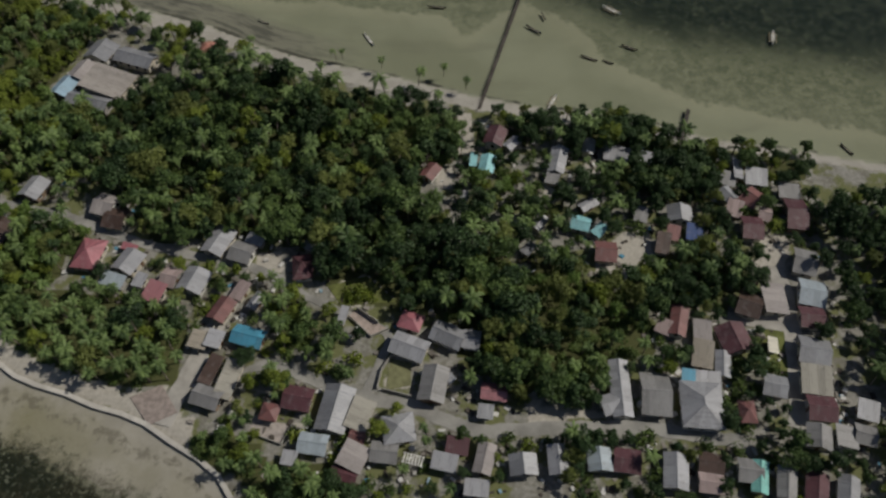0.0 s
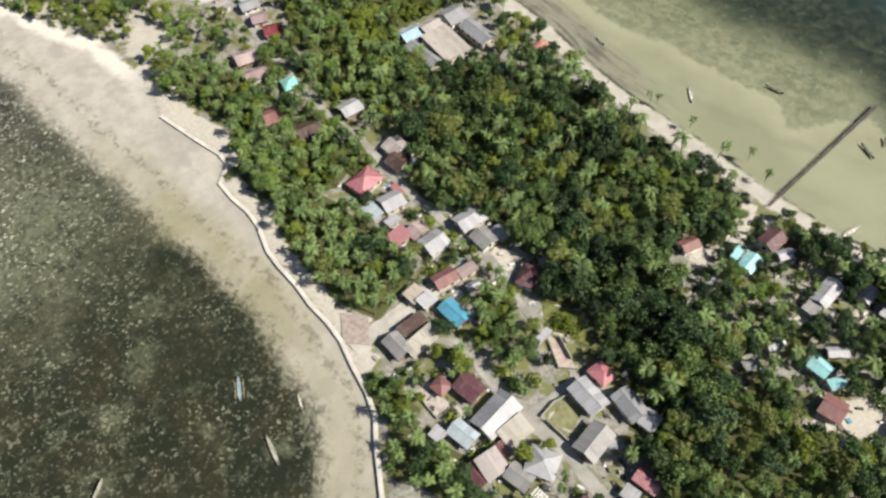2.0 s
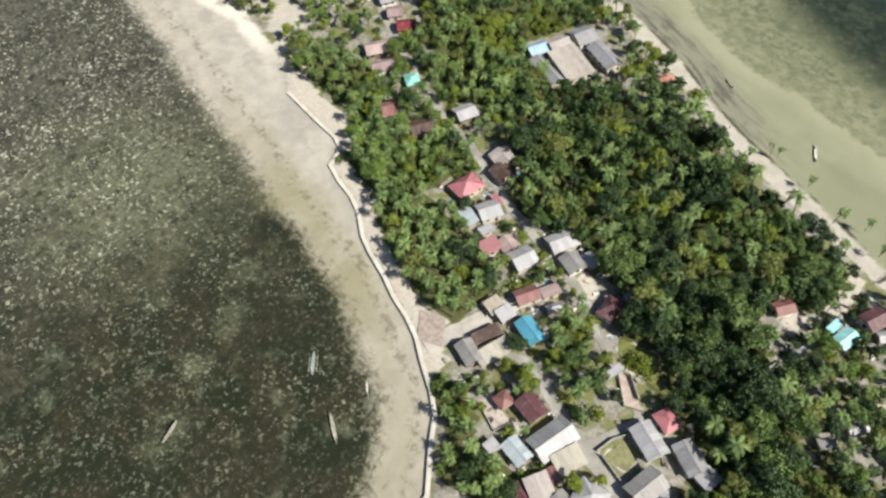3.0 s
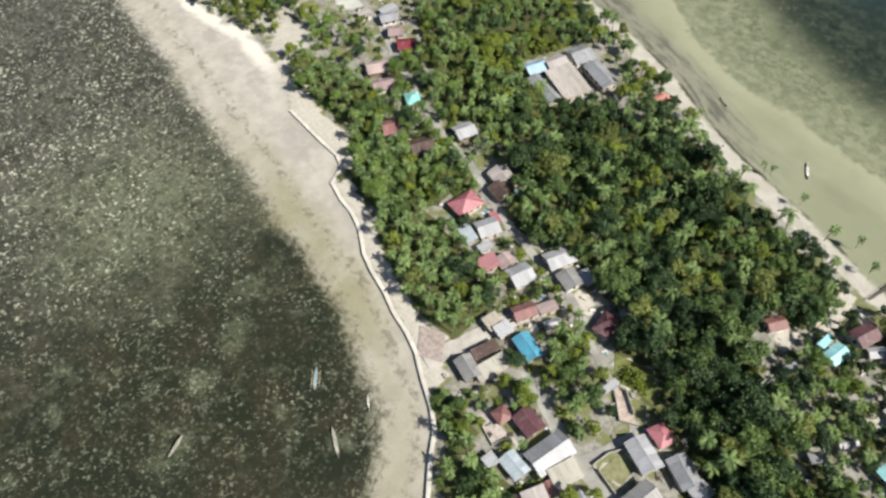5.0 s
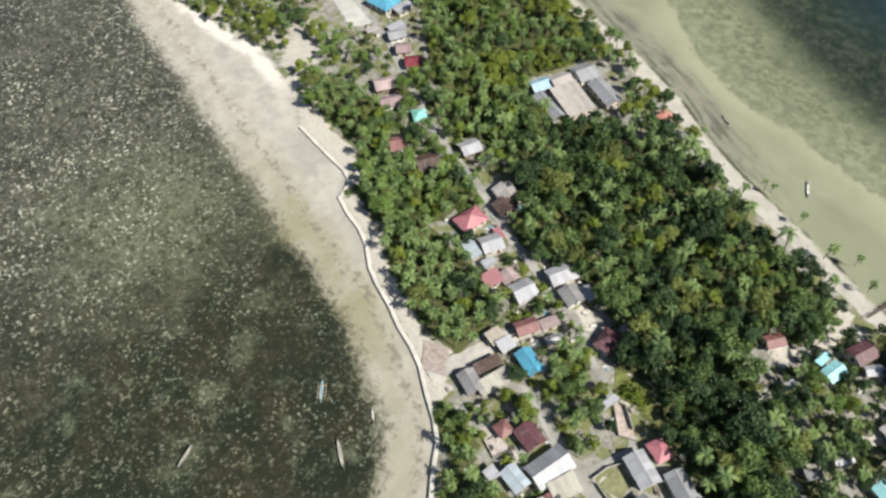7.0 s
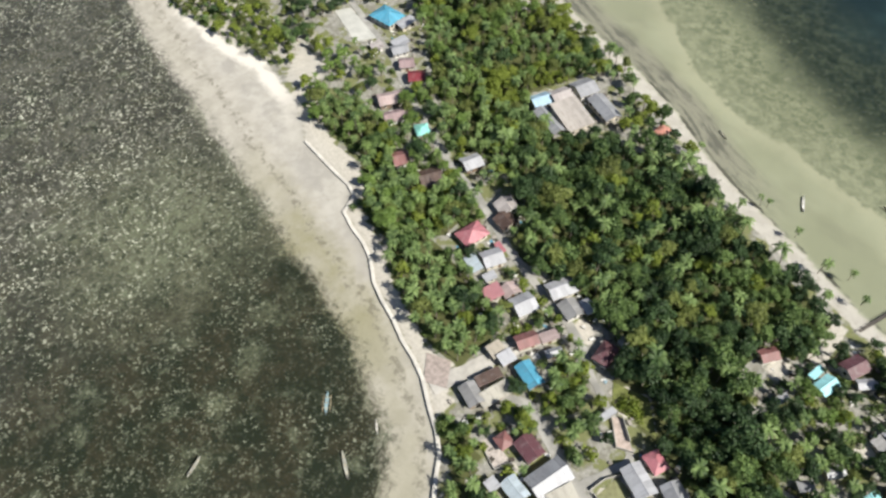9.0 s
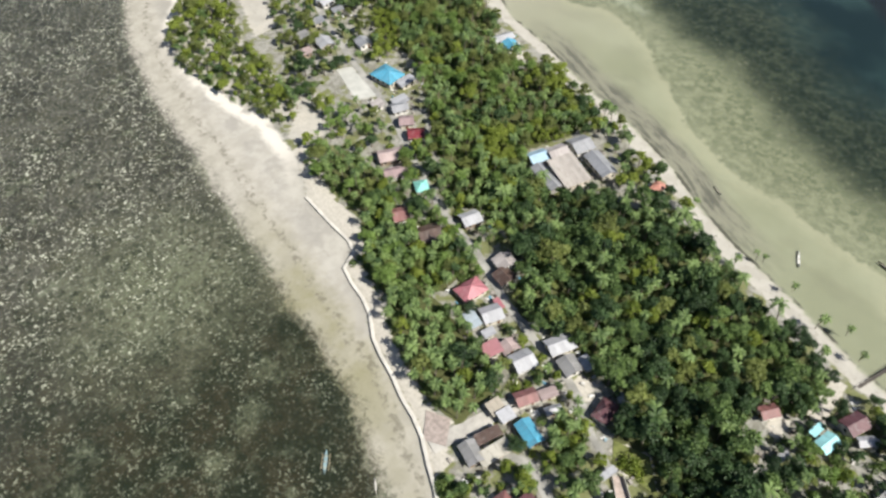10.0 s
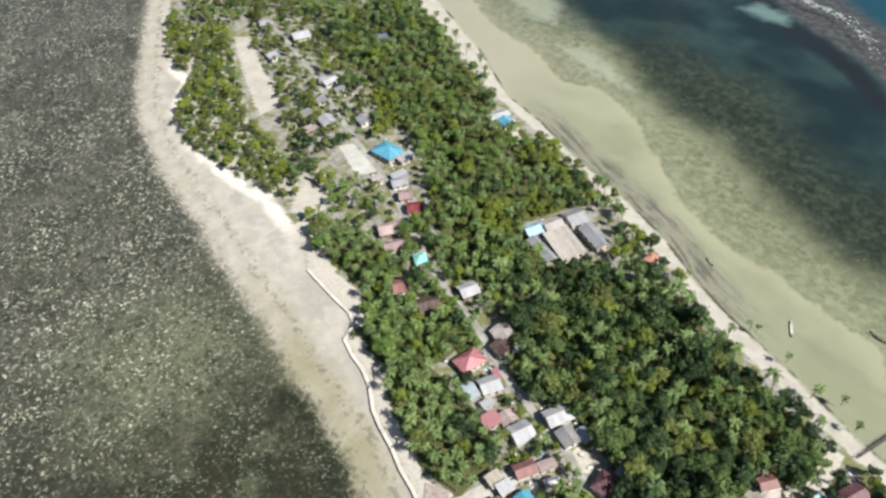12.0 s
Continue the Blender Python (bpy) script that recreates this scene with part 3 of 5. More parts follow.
    flat = s.mix(s.calc("MULTIPLY", s.span(s.noise(0.05, 4, 0.6, s.stretched((0.6, 1.6, 1.0))), 0.52, 0.7), 0.35), flat, (0.22, 0.215, 0.165))
    north = s.calc("SUBTRACT", 1.0, s.span(s.calc("ADD", axis.outputs[0], wob), -230.0, -110.0))
    flat = s.mix(s.calc("MULTIPLY", north, 0.75), flat, (0.40, 0.375, 0.32))
    mottle = s.noise(0.26, 6, 0.72, bent)
    specks = s.noise(0.75, 5, 0.7, bent)
    weed = s.mix(s.span(mottle, 0.36, 0.66), (0.112, 0.128, 0.080), (0.265, 0.272, 0.187))
    weed = s.mix(s.calc("MULTIPLY", s.span(specks, 0.52, 0.68), 0.4), weed, (0.36, 0.355, 0.27))
    deep = s.mix(s.span(mottle, 0.38, 0.70), (0.013, 0.022, 0.016), (0.060, 0.074, 0.050))
    deep = s.mix(s.calc("MULTIPLY", s.span(specks, 0.55, 0.67), 0.5), deep, (0.17, 0.17, 0.125))
    shore = s.calc("ADD", s.calc("MULTIPLY", east, -1.0), s.calc("MULTIPLY", small, 0.4))
    sea_e = s.mix(s.span(shore, -1.5, 2.5), sand, flat)
    stony = s.calc("MULTIPLY", s.span(shore, 0.5, 2.0), s.calc("SUBTRACT", 1.0, s.span(shore, 9.0, 16.0)))
    stony = s.calc("MULTIPLY", stony, s.calc("MULTIPLY", s.calc("SUBTRACT", 1.0, s.span(axis.outputs[0], -60.0, -15.0)), s.span(axis.outputs[0], -190.0, -150.0)))
    shingle = s.mix(s.span(s.noise(1.0, 5, 0.7, s.joined(s.calc("MULTIPLY", axis.outputs[0], 0.07), s.calc("MULTIPLY", shore, 0.45))), 0.46, 0.58), (0.27, 0.255, 0.215), (0.125, 0.118, 0.108))
    sea_e = s.mix(s.calc("MULTIPLY", stony, 0.85), sea_e, shingle)
    line = s.calc("SUBTRACT", 1.0, s.span(s.calc("ABSOLUTE", s.calc("SUBTRACT", shore, 1.2)), 0.2, 1.1))
    sea_e = s.mix(s.calc("MULTIPLY", line, s.span(s.noise(0.06, 4, 0.6), 0.46, 0.56)), sea_e, (0.10, 0.095, 0.08))
    ragged = s.calc("ADD", s.calc("MULTIPLY", small, 1.7), s.calc("MULTIPLY", wob, 0.55))
    rim = s.calc("ADD", s.given("weed"), ragged)
    bank = s.calc("MULTIPLY", s.span(rim, -9.0, -0.5), s.calc("SUBTRACT", 1.0, s.span(rim, -0.5, 1.2)))
    sea_e = s.mix(s.calc("MULTIPLY", bank, 0.5), sea_e, (0.40, 0.385, 0.29))
    cover = s.calc("MULTIPLY_ADD", s.span(rim, 0.0, 26.0), 0.3, 0.62)
    sea_e = s.mix(s.calc("MULTIPLY", s.span(rim, -0.8, 1.6), cover), sea_e, weed)
    off = s.calc("ADD", s.given("dark"), s.calc("ADD", s.calc("MULTIPLY", wob, 0.8), s.calc("MULTIPLY", s.calc("SUBTRACT", mottle, 0.5), 46.0)))
    sea_e = s.mix(s.span(off, -9.0, 12.0), sea_e, deep)
    far = s.calc("ADD", s.calc("MAXIMUM", s.given("blue"), s.calc("SUBTRACT", s.calc("MULTIPLY_ADD", axis.outputs[0], -0.6, -112.0), s.calc("MAXIMUM", s.calc("SUBTRACT", 12.0, s.given("dark")), -12.0))), s.calc("MULTIPLY", wob, 1.2))
    gulf = s.mix(s.span(s.noise(0.02, 4, 0.6, bent), 0.40, 0.62), (0.008, 0.021, 0.025), (0.027, 0.054, 0.056))
    sea_e = s.mix(s.span(far, -22.0, 22.0), sea_e, gulf)
    outer = s.calc("ADD", s.given("channel"), s.calc("MULTIPLY", wob, 0.6))
    sea_e = s.mix(s.calc("SUBTRACT", 1.0, s.span(s.calc("ABSOLUTE", outer), 3.0, 9.0)), sea_e, (0.012, 0.016, 0.020))
    ledge = s.mix(s.span(mottle, 0.4, 0.65), (0.050, 0.050, 0.055), (0.115, 0.115, 0.118))
    sea_e = s.mix(s.span(outer, 6.0, 14.0), sea_e, ledge)
    sea_e = s.mix(s.span(outer, 44.0, 60.0), sea_e, (0.010, 0.060, 0.095))
    pale = s.calc("ADD", s.given("shoal"), s.calc("ADD", s.calc("MULTIPLY", wob, 0.4), s.calc("MULTIPLY", s.calc("SUBTRACT", mottle, 0.5), 14.0)))
    sea_e = s.mix(s.calc("MULTIPLY", s.span(pale, -5.0, 6.0), 0.65), sea_e, s.mix(s.span(s.given("channel"), -40.0, -15.0), (0.38, 0.40, 0.33), (0.22, 0.34, 0.34)))
    colour = s.mix(s.span(s.calc("SUBTRACT", west, east), -15.0, 15.0), sea_w, sea_e)
    colour = s.mix(s.span(s.calc("ADD", green, small), -0.6, 1.2), colour, land)
    s.bump(s.noise(0.8, 5, 0.65), 0.4, 0.06)
    return s.done(colour)


build_ground()


def build_water():
    s = Shade("sea_water")
    clear = s.node("ShaderNodeBsdfTransparent")
    clear.inputs["Color"].default_value = (0.93, 0.96, 0.94, 1)
    gloss = s.node("ShaderNodeBsdfGlossy")
    gloss.inputs["Roughness"].default_value = 0.12
    fresnel = s.node("ShaderNodeFresnel")
    fresnel.inputs["IOR"].default_value = 1.33
    ripple = s.node("ShaderNodeBump")
    s.feed(ripple.inputs["Height"], s.noise(0.9, 4, 0.6))
    ripple.inputs["Strength"].default_value, ripple.inputs["Distance"].default_value = 0.25, 0.15
    for n in (gloss, fresnel):
        s.feed(n.inputs["Normal"], ripple.outputs["Normal"])
    both = s.node("ShaderNodeMixShader")
    s.feed(both.inputs[0], fresnel.outputs[0])
    s.feed(both.inputs[1], clear.outputs[0])
    s.feed(both.inputs[2], gloss.outputs[0])
    s.feed(s.tree.nodes["Material Output"].inputs["Surface"], both.outputs[0])
    xy, quads = sheet(np.linspace(-4400, 4400, 12), np.linspace(-4400, 4400, 12))
    m = mesh_of("water", np.column_stack([xy, np.zeros(len(xy))]).tolist(), quads.tolist(), s.material)
    tagged(new("water", m), "clear shallow sea water over sand and seagrass", "water", kind="structure")


build_water()


def ribbon(points, width, z, thick=0.12, rough=0.15):
    """A strip along a smooth line of points, with slightly uneven edges."""
    v, f = [], []
    fine = []
    pts = [Vector(p) for p in points]
    for i in range(len(pts) - 1):
        a, b, c, d = pts[max(i - 1, 0)], pts[i], pts[i + 1], pts[min(i + 2, len(pts) - 1)]
        k = max(2, int((c - b).length / 2.0))
        for j in range(k):
            t = j / k
            fine.append(0.5 * ((2 * b) + (c - a) * t + (2 * a - 5 * b + 4 * c - d) * t * t + (3 * b - a - 3 * c + d) * t ** 3))
    fine.append(pts[-1])
    rnd = random.Random(len(fine))
    for i, p in enumerate(fine):
        along = (fine[min(i + 1, len(fine) - 1)] - fine[max(i - 1, 0)]).normalized()
        side = Vector((-along.y, along.x)) * (width / 2)
        l, r = p + side * (1 + rnd.uniform(-rough, rough)), p - side * (1 + rnd.uniform(-rough, rough))
        v += [(l.x, l.y, z), (r.x, r.y, z), (l.x, l.y, z - thick), (r.x, r.y, z - thick)]
    for i in range(len(fine) - 1):
        n = 4 * i
        f += [(n, n + 1, n + 5, n + 4), (n, n + 4, n + 6, n + 2), (n + 1, n + 3, n + 7, n + 5)]
    return v, f


ROAD = plain("worn_concrete_road", (0.315, 0.312, 0.29), 0.9, 0.25, 0.2)
SANDY = plain("sandy_track", (0.43, 0.415, 0.38), 0.95, 0.2, 0.3)
GRASSY = plain("grass_plot", (0.15, 0.17, 0.055), 0.95, 0.3, 0.4)
ROADS = {
    "south_road": (3.3, ROAD, "wide worn concrete village road", [(-49, 74), (-43, 78), (-36, 76), (-19, 69), (-8, 67), (6, 61), (19, 61), (31, 61), (44, 61), (56, 59), (68, 57)]),
    "jetty": (4.5, SANDY, "pale sandy track to the seawall", [(-53, 99), (-58, 86), (-61, 76), (-65, 63)]),
    "lane": (2.2, ROAD, "narrow concrete lane", [(-19, 69), (-15, 80), (-14, 86), (-25, 92), (-35, 97), (-43, 103)]),
    "cross": (4, SANDY, "pale sandy cross lane", [(71, 89), (85, 87)]),
    "east_lane": (4.5, SANDY, "pale sandy lane", [(87, 104), (86, 86), (83, 69), (80, 60)]),
    "north_road": (2.6, ROAD, "narrow concrete road through the trees", [(-42, 102), (-50, 106), (-58.5, 108.5), (-68, 110.5), (-76, 113), (-84, 115.5), (-93, 119.5), (-107, 125), (-123, 129), (-145, 138), (-164, 147), (-181, 155), (-211, 165), (-245, 177), (-283, 192), (-338, 208)]),
}


def build_roads():
    for k, (name, (width, material, label, points)) in enumerate(ROADS.items()):
        v, f = ribbon(points, width, LAND + 0.10 + 0.008 * k)
        tagged(new("road", mesh_of("road", v, f, material)), label, "road", kind="structure")


build_roads()


def patch(points, material, z, label, name="pavement", kind="structure"):
    """A flat plot with a low rim."""
    n = len(points)
    v = [(x, y, z) for x, y in points] + [(x, y, z - 0.2) for x, y in points]
    f = [tuple(range(n))] + [(i, n + i, n + (i + 1) % n, (i + 1) % n) for i in range(n)]
    bm = bmesh.new()
    m = mesh_of(name, v, f, material)
    bm.from_mesh(m)
    bmesh.ops.recalc_face_normals(bm, faces=bm.faces)
    bm.to_mesh(m)
    bm.free()
    return tagged(new(name, m), label, "pavement", kind=kind)


patch(BARE["court"], plain("pale_court", (0.47, 0.475, 0.44), 0.85, 0.15, 0.2), LAND + 0.16, "bare concrete playing court in bright sun")
patch(BARE["lawn"], GRASSY, LAND + 0.14, "overgrown bright green lawn", "lawn")
patch(BARE["garden2"], plain("dry_grass_plot", (0.23, 0.235, 0.125), 0.95, 0.3, 0.4), LAND + 0.13, "walled garden plot of short grass", "lawn")
patch(BARE["lawn_e"], GRASSY, LAND + 0.12, "mown green lawn beside the lane", "lawn")
patch(BARE["patio"], plain("pinkish_patio", (0.42, 0.38, 0.35)), LAND + 0.2, "bare pinkish concrete patio with stains")
patch(BARE["ruin"], plain("pinkish_floor", (0.42, 0.35, 0.31)), LAND + 0.3, "pinkish floor slab of a roofless ruin")
patch(BARE["plaza"], plain("reddish_paving", (0.34, 0.29, 0.265)), LAND + 0.15, "reddish paved landing beside the seawall")


def build_seawall():
    line = [(-166, 100), (-150, 98), (-139, 97), (-134, 95), (-131, 88), (-124, 85.5), (-117, 84), (-111, 81.5), (-103, 76), (-97, 73.5), (-89, 71),
            (-82, 68), (-75, 66), (-69, 63.5), (-62, 59), (-55, 55), (-50, 51), (-46, 45.5), (-38, 36), (-28, 5)]
    v, f = [], []
    profile = ((-0.5, -0.2), (-0.42, 1.18), (-0.55, 1.18), (-0.55, 1.38), (0.55, 1.38), (0.55, 1.18), (0.42, 1.18), (0.42, 0.4))
    for a, b in zip(line, line[1:]):
        a, b = Vector(a), Vector(b)
        along = (b - a).normalized()
        side, n = Vector((-along.y, along.x)), len(v)
        for p in (a - along * 0.3, b + along * 0.3):
            v += [(p.x + side.x * off, p.y + side.y * off, z + 0.004 * (len(v) % 3)) for off, z in profile]
        f += [(n + k, n + (k + 1) % 8, n + 8 + (k + 1) % 8, n + 8 + k) for k in range(8)]
        f += [tuple(range(n + 7, n - 1, -1)), tuple(range(n + 8, n + 16))]
    tagged(new("seawall", mesh_of("seawall", v, f, WALL_STONE)), "long pale concrete seawall along the beach", "seawall", kind="structure")


build_seawall()


def build_foam():
    """Broken surf over the outer reef."""
    rnd = random.Random(9)
    v, f = [], []
    for x0, y0, x1, y1, n in ((-140, 447, -122, 445, 40), (-122, 446, -104, 440, 45), (-104, 441, -86, 424, 40), (-86, 424, -70, 405, 15)):
        for _ in range(2 * n):
            t = rnd.random()
            x, y = x0 + (x1 - x0) * t + rnd.gauss(0, 2.6), y0 + (y1 - y0) * t + rnd.gauss(0, 2.0)
            r, k = rnd.uniform(0.15, 0.75), len(v)
            a = rnd.uniform(0, 6.28)
            v += [(x + r * math.cos(a + j * 1.257) * rnd.uniform(0.5, 1.3), y + r * math.sin(a + j * 1.257) * rnd.uniform(0.5, 1.3), 0.06 + rnd.uniform(0, 0.1)) for j in range(5)]
            f.append(tuple(range(k, k + 5)))
    tagged(new("foam", mesh_of("foam", v, f, plain("sea_foam", (0.45, 0.50, 0.50), 0.7))), "white broken surf over the outer reef", "foam", kind="stuff")


build_foam()


# ---- houses ----
FOOTPRINTS = []
WINDOW = box_mesh("window", (-0.5, -0.05, -0.55), (0.5, 0.05, 0.55), GLASS_DARK)
DOOR = box_mesh("door", (-0.45, -0.05, 0), (0.45, 0.05, 2.0), DOOR_WOOD)
SILL = box_mesh("sill", (-0.6, -0.1, -0.63), (0.6, 0.1, -0.55), WALLS[1])


def sheets(corners, rnd, roof, thing, wide=1.7):
    """One roof slope laid in overlapping sheets over its battens. corners: two along the eave, two along the ridge, in turn."""
    a, b, c, d = (Vector(p) for p in corners)
    v, f = [], []
    low = Vector((0, 0, -0.06))
    slab(v, f, [a + low, b + low, c + low, d + low], 0.06)
    slope = part("roof_slope", mesh_of("roof_slope", v, f, BATTEN), thing)
    n = max(1, round((b - a).length / wide))
    for i in range(n):
        s, t = i / n, (i + 1) / n + (0.05 / n if i < n - 1 else 0)
        up = Vector((0, 0, rnd.uniform(0.0, 0.035) + 0.02 * (i % 2)))
        low = rnd.uniform(-0.06, 0.06)
        e0, e1, r0, r1 = a.lerp(b, s), a.lerp(b, t), d.lerp(c, s), d.lerp(c, t)
        e0, e1 = e0 + (e0 - r0).normalized() * low if (e0 - r0).length > 0.1 else e0, e1 + (e1 - r1).normalized() * low if (e1 - r1).length > 0.1 else e1
        v, f = [], []
        slab(v, f, [e0 + up, e1 + up, r1 + up, r0 + up], 0.05)
        part("sheet", mesh_of("sheet", v, f, roof), slope)


def house(x, y, turn, length, width, eave, colour, kind):
    """A low house under sheet roofing; its ridge runs along its length."""
    rnd = random.Random(round(x * 7 + y * 13))
    roof, wall = ROOF[colour], WALLS[rnd.choice((0, 0, 1, 1, 2, 3))]
    shape = {"gable": "gabled", "hip": "hipped", "shed": "lean-to"}[kind]
    thing = new("house" if length * width > 26 else "shed")
    tagged(thing, f"low village house under a {COLOUR_WORDS[colour]} {shape} sheet roof" if length * width > 26
           else f"small shed under a {COLOUR_WORDS[colour]} {shape} sheet roof", "house" if length * width > 26 else "shed", "village houses")
    thing.matrix_basis = pose(x, y, LAND, 0, 0, turn)
    FOOTPRINTS.append((x, y, radians(turn), length / 2, width / 2))
    L, W, over = length / 2, width / 2, 0.0
    eave -= 0.35
    l, w = L - 0.65, W - 0.65
    rise = {"gable": 0.42, "hip": 0.45, "shed": 0.16}[kind] * W
    top = eave + rise
    # walls
    v, f = [], []
    if kind == "gable":
        v = [(-l, -w, -0.1), (l, -w, -0.1), (l, w, -0.1), (-l, w, -0.1), (-l, -w, eave), (l, -w, eave), (l, w, eave), (-l, w, eave),
             (-l, 0, top - 0.15), (l, 0, top - 0.15)]
        f = [(0, 1, 5, 4), (2, 3, 7, 6), (1, 2, 6, 9, 5), (3, 0, 4, 8, 7), (4, 5, 9, 8), (6, 7, 8, 9)]
    elif kind == "hip":
        box(v, f, (-l, -w, -0.1), (l, w, eave))
    else:
        v = [(-l, -w, -0.1), (l, -w, -0.1), (l, w, -0.1), (-l, w, -0.1), (-l, -w, eave - 0.1), (l, -w, eave - 0.1),
             (l, w, eave + 2 * rise - 0.1), (-l, w, eave + 2 * rise - 0.1)]
        f = BOX_FACES
    part("wall", mesh_of("wall", v, f, wall), thing)
    # roof
    drop = -0.05
    if kind == "gable":
        for s in (-1, 1):
            corners = [(-L * s, -W * s, eave + drop), (L * s, -W * s, eave + drop), (L * s, 0, top), (-L * s, 0, top)]
            sheets(corners, rnd, roof, thing)
        v, f = [], []
        for s in (-1, 1):
            slab(v, f, [(-L, -0.22 * s, top + 0.0), (L, -0.22 * s, top + 0.0), (L, 0, top + 0.09), (-L, 0, top + 0.09)][::s], 0.03)
        part("ridge_cap", mesh_of("ridge_cap", v, f, roof), thing)
    elif kind == "hip":
        r = max(L - W, 0.15)
        for s in (-1, 1):
            corners = [(-L * s, -W * s, eave + drop), (L * s, -W * s, eave + drop), (r * s, 0, top), (-r * s, 0, top)]
            sheets(corners, rnd, roof, thing)
            corners = [(L * s, -W * s, eave + drop), (L * s, W * s, eave + drop), (r * s, 0.02 * s, top), (r * s, -0.02 * s, top)]
            sheets(corners, rnd, roof, thing)
        part("ridge_cap", box_mesh("ridge_cap", (-r - 0.1, -0.14, top - 0.02), (r + 0.1, 0.14, top + 0.08), roof), thing)
    else:
        corners = [(-L, -W, eave), (L, -W, eave), (L, W, eave + 2 * rise), (-L, W, eave + 2 * rise)]
        sheets(corners, rnd, roof, thing)
    # door and windows
    sides = [(pose(0, -w - 0.02, 0), 2 * l), (pose(0, w + 0.02, 0, 0, 0, 180), 2 * l), (pose(l + 0.02, 0, 0, 0, 0, 90), 2 * w), (pose(-l - 0.02, 0, 0, 0, 0, -90), 2 * w)]
    front = rnd.randrange(4)
    for i, (m, run) in enumerate(sides):
        n = int(run / 2.6)
        for j in range(n):
            at = (j + 0.5) * run / n - run / 2
            if i == front and j == n // 2:
                part("door", DOOR, thing, place=m @ pose(at, 0, 0))
            else:
                win = part("window", WINDOW, thing, place=m @ pose(at, 0, 1.45))
                part("sill", SILL, win)
    return thing


house(-33.9, 68.1, -12, 6.9, 5.9, 3.0, "maroon", "gable")
house(-40.1, 65.0, -12, 4.3, 4.2, 2.6, "rust", "hip")
house(-25.1, 65.4, 78, 11.3, 7.2, 3.0, "galv", "gable")
house(-29.5, 57.3, -9, 6.7, 4.9, 2.8, "pale_blue", "gable")
house(-19.3, 64.0, 71, 7.7, 5.4, 2.8, "beige", "shed")
house(-19.7, 58.7, -17, 3.9, 3.7, 2.8, "rust", "gable")
house(-20.2, 54.2, 65, 6.1, 6.0, 3.0, "blush", "shed")
house(-22.2, 50.5, -17, 6.1, 3.2, 2.4, "maroon", "gable")
house(-10.5, 60.4, -82, 6.8, 7.3, 3.4, "white", "hip")
house(-13.6, 55.1, -7, 6.2, 4.8, 2.8, "grey", "gable")
house(-8.4, 80.8, -23, 9.0, 6.1, 3.2, "white", "gable")
house(-8.1, 88.1, -19, 5.8, 4.9, 2.8, "red", "hip")
house(1.0, 84.0, -27, 8.3, 5.7, 3.0, "galv", "gable")
house(6.6, 82.8, -9, 4.4, 5.2, 2.8, "white", "gable")
house(-2.6, 71.2, 79, 9.1, 6.3, 3.0, "grey", "gable")
house(11.4, 69.1, -9, 6.1, 4.2, 2.6, "pink", "gable")
house(2.6, 56.4, -10, 5.1, 4.0, 2.6, "maroon", "shed")
house(-0.3, 52.8, -13, 5.7, 3.9, 2.8, "white", "shed")
house(8.5, 53.4, 75, 7.1, 4.2, 2.9, "blush", "gable")
house(16.8, 51.9, -88, 4.9, 6.2, 3.0, "galv", "gable")
house(40.6, 69.4, 87, 14.2, 4.7, 3.2, "white", "gable")
house(37.7, 65.6, 17, 4.5, 4.9, 3.0, "white", "gable")
house(48.4, 67.9, -6, 6.9, 10.6, 3.0, "grey", "gable")
house(58.4, 64.9, 84, 11.4, 9.6, 3.6, "white", "hip")
house(56.8, 72.1, -12, 3.2, 3.3, 3.4, "blue", "shed")
house(65.8, 75.3, 78, 6.9, 3.7, 2.8, "white", "gable")
house(70.0, 82.0, -79, 7.8, 7.6, 3.0, "maroon", "gable")
house(76.0, 91.3, -24, 5.9, 6.9, 3.0, "brown", "gable")
house(82.7, 93.0, 86, 8.9, 6.1, 2.8, "blush", "shed")
house(79.1, 80.3, 80, 4.4, 2.5, 2.4, "cream", "shed")
house(57.7, 87.2, 72, 8.7, 4.3, 2.8, "rust", "gable")
house(61.6, 78.0, -14, 5.0, 7.1, 2.6, "tan", "shed")
house(62.9, 84.3, -8, 4.5, 5.5, 2.6, "blush", "shed")
house(92.5, 94.5, -15, 6.4, 7.8, 3.0, "pale_blue", "gable")
house(90.5, 87.6, -7, 6.0, 6.0, 2.8, "maroon", "gable")
house(88.2, 78.3, -15, 7.3, 7.4, 3.0, "galv", "gable")
house(76.5, 69.6, -15, 5.5, 5.6, 2.8, "galv", "gable")
house(68.6, 63.4, -4, 3.8, 5.5, 2.8, "rust", "hip")
house(86.4, 70.8, -10, 7.1, 7.3, 2.8, "beige", "shed")
house(85.6, 63.9, -8, 6.5, 6.3, 2.8, "maroon", "gable")
house(24.6, 52.9, -90, 6.8, 4.7, 3.0, "white", "gable")
house(33.6, 52.8, 89, 5.3, 5.4, 3.0, "pale_blue", "gable")
house(13.0, 139.2, 78, 6.6, 4.6, 2.9, "cyan", "gable")
house(16.0, 149.8, 70, 7.3, 5.8, 3.2, "maroon", "gable")
house(33.4, 140.2, 75, 10.0, 4.9, 3.0, "white", "gable")
house(42.9, 145.3, 71, 5.8, 3.6, 3.0, "white", "gable")
house(37.2, 117.4, -19, 5.3, 4.8, 3.0, "cyan", "gable")
house(42.7, 108.1, -7, 5.7, 6.5, 2.8, "rust", "gable")
house(64.4, 120.2, 84, 5.6, 6.7, 3.0, "galv", "gable")
house(67.1, 113.8, -12, 4.3, 5.2, 2.8, "deep_blue", "shed")
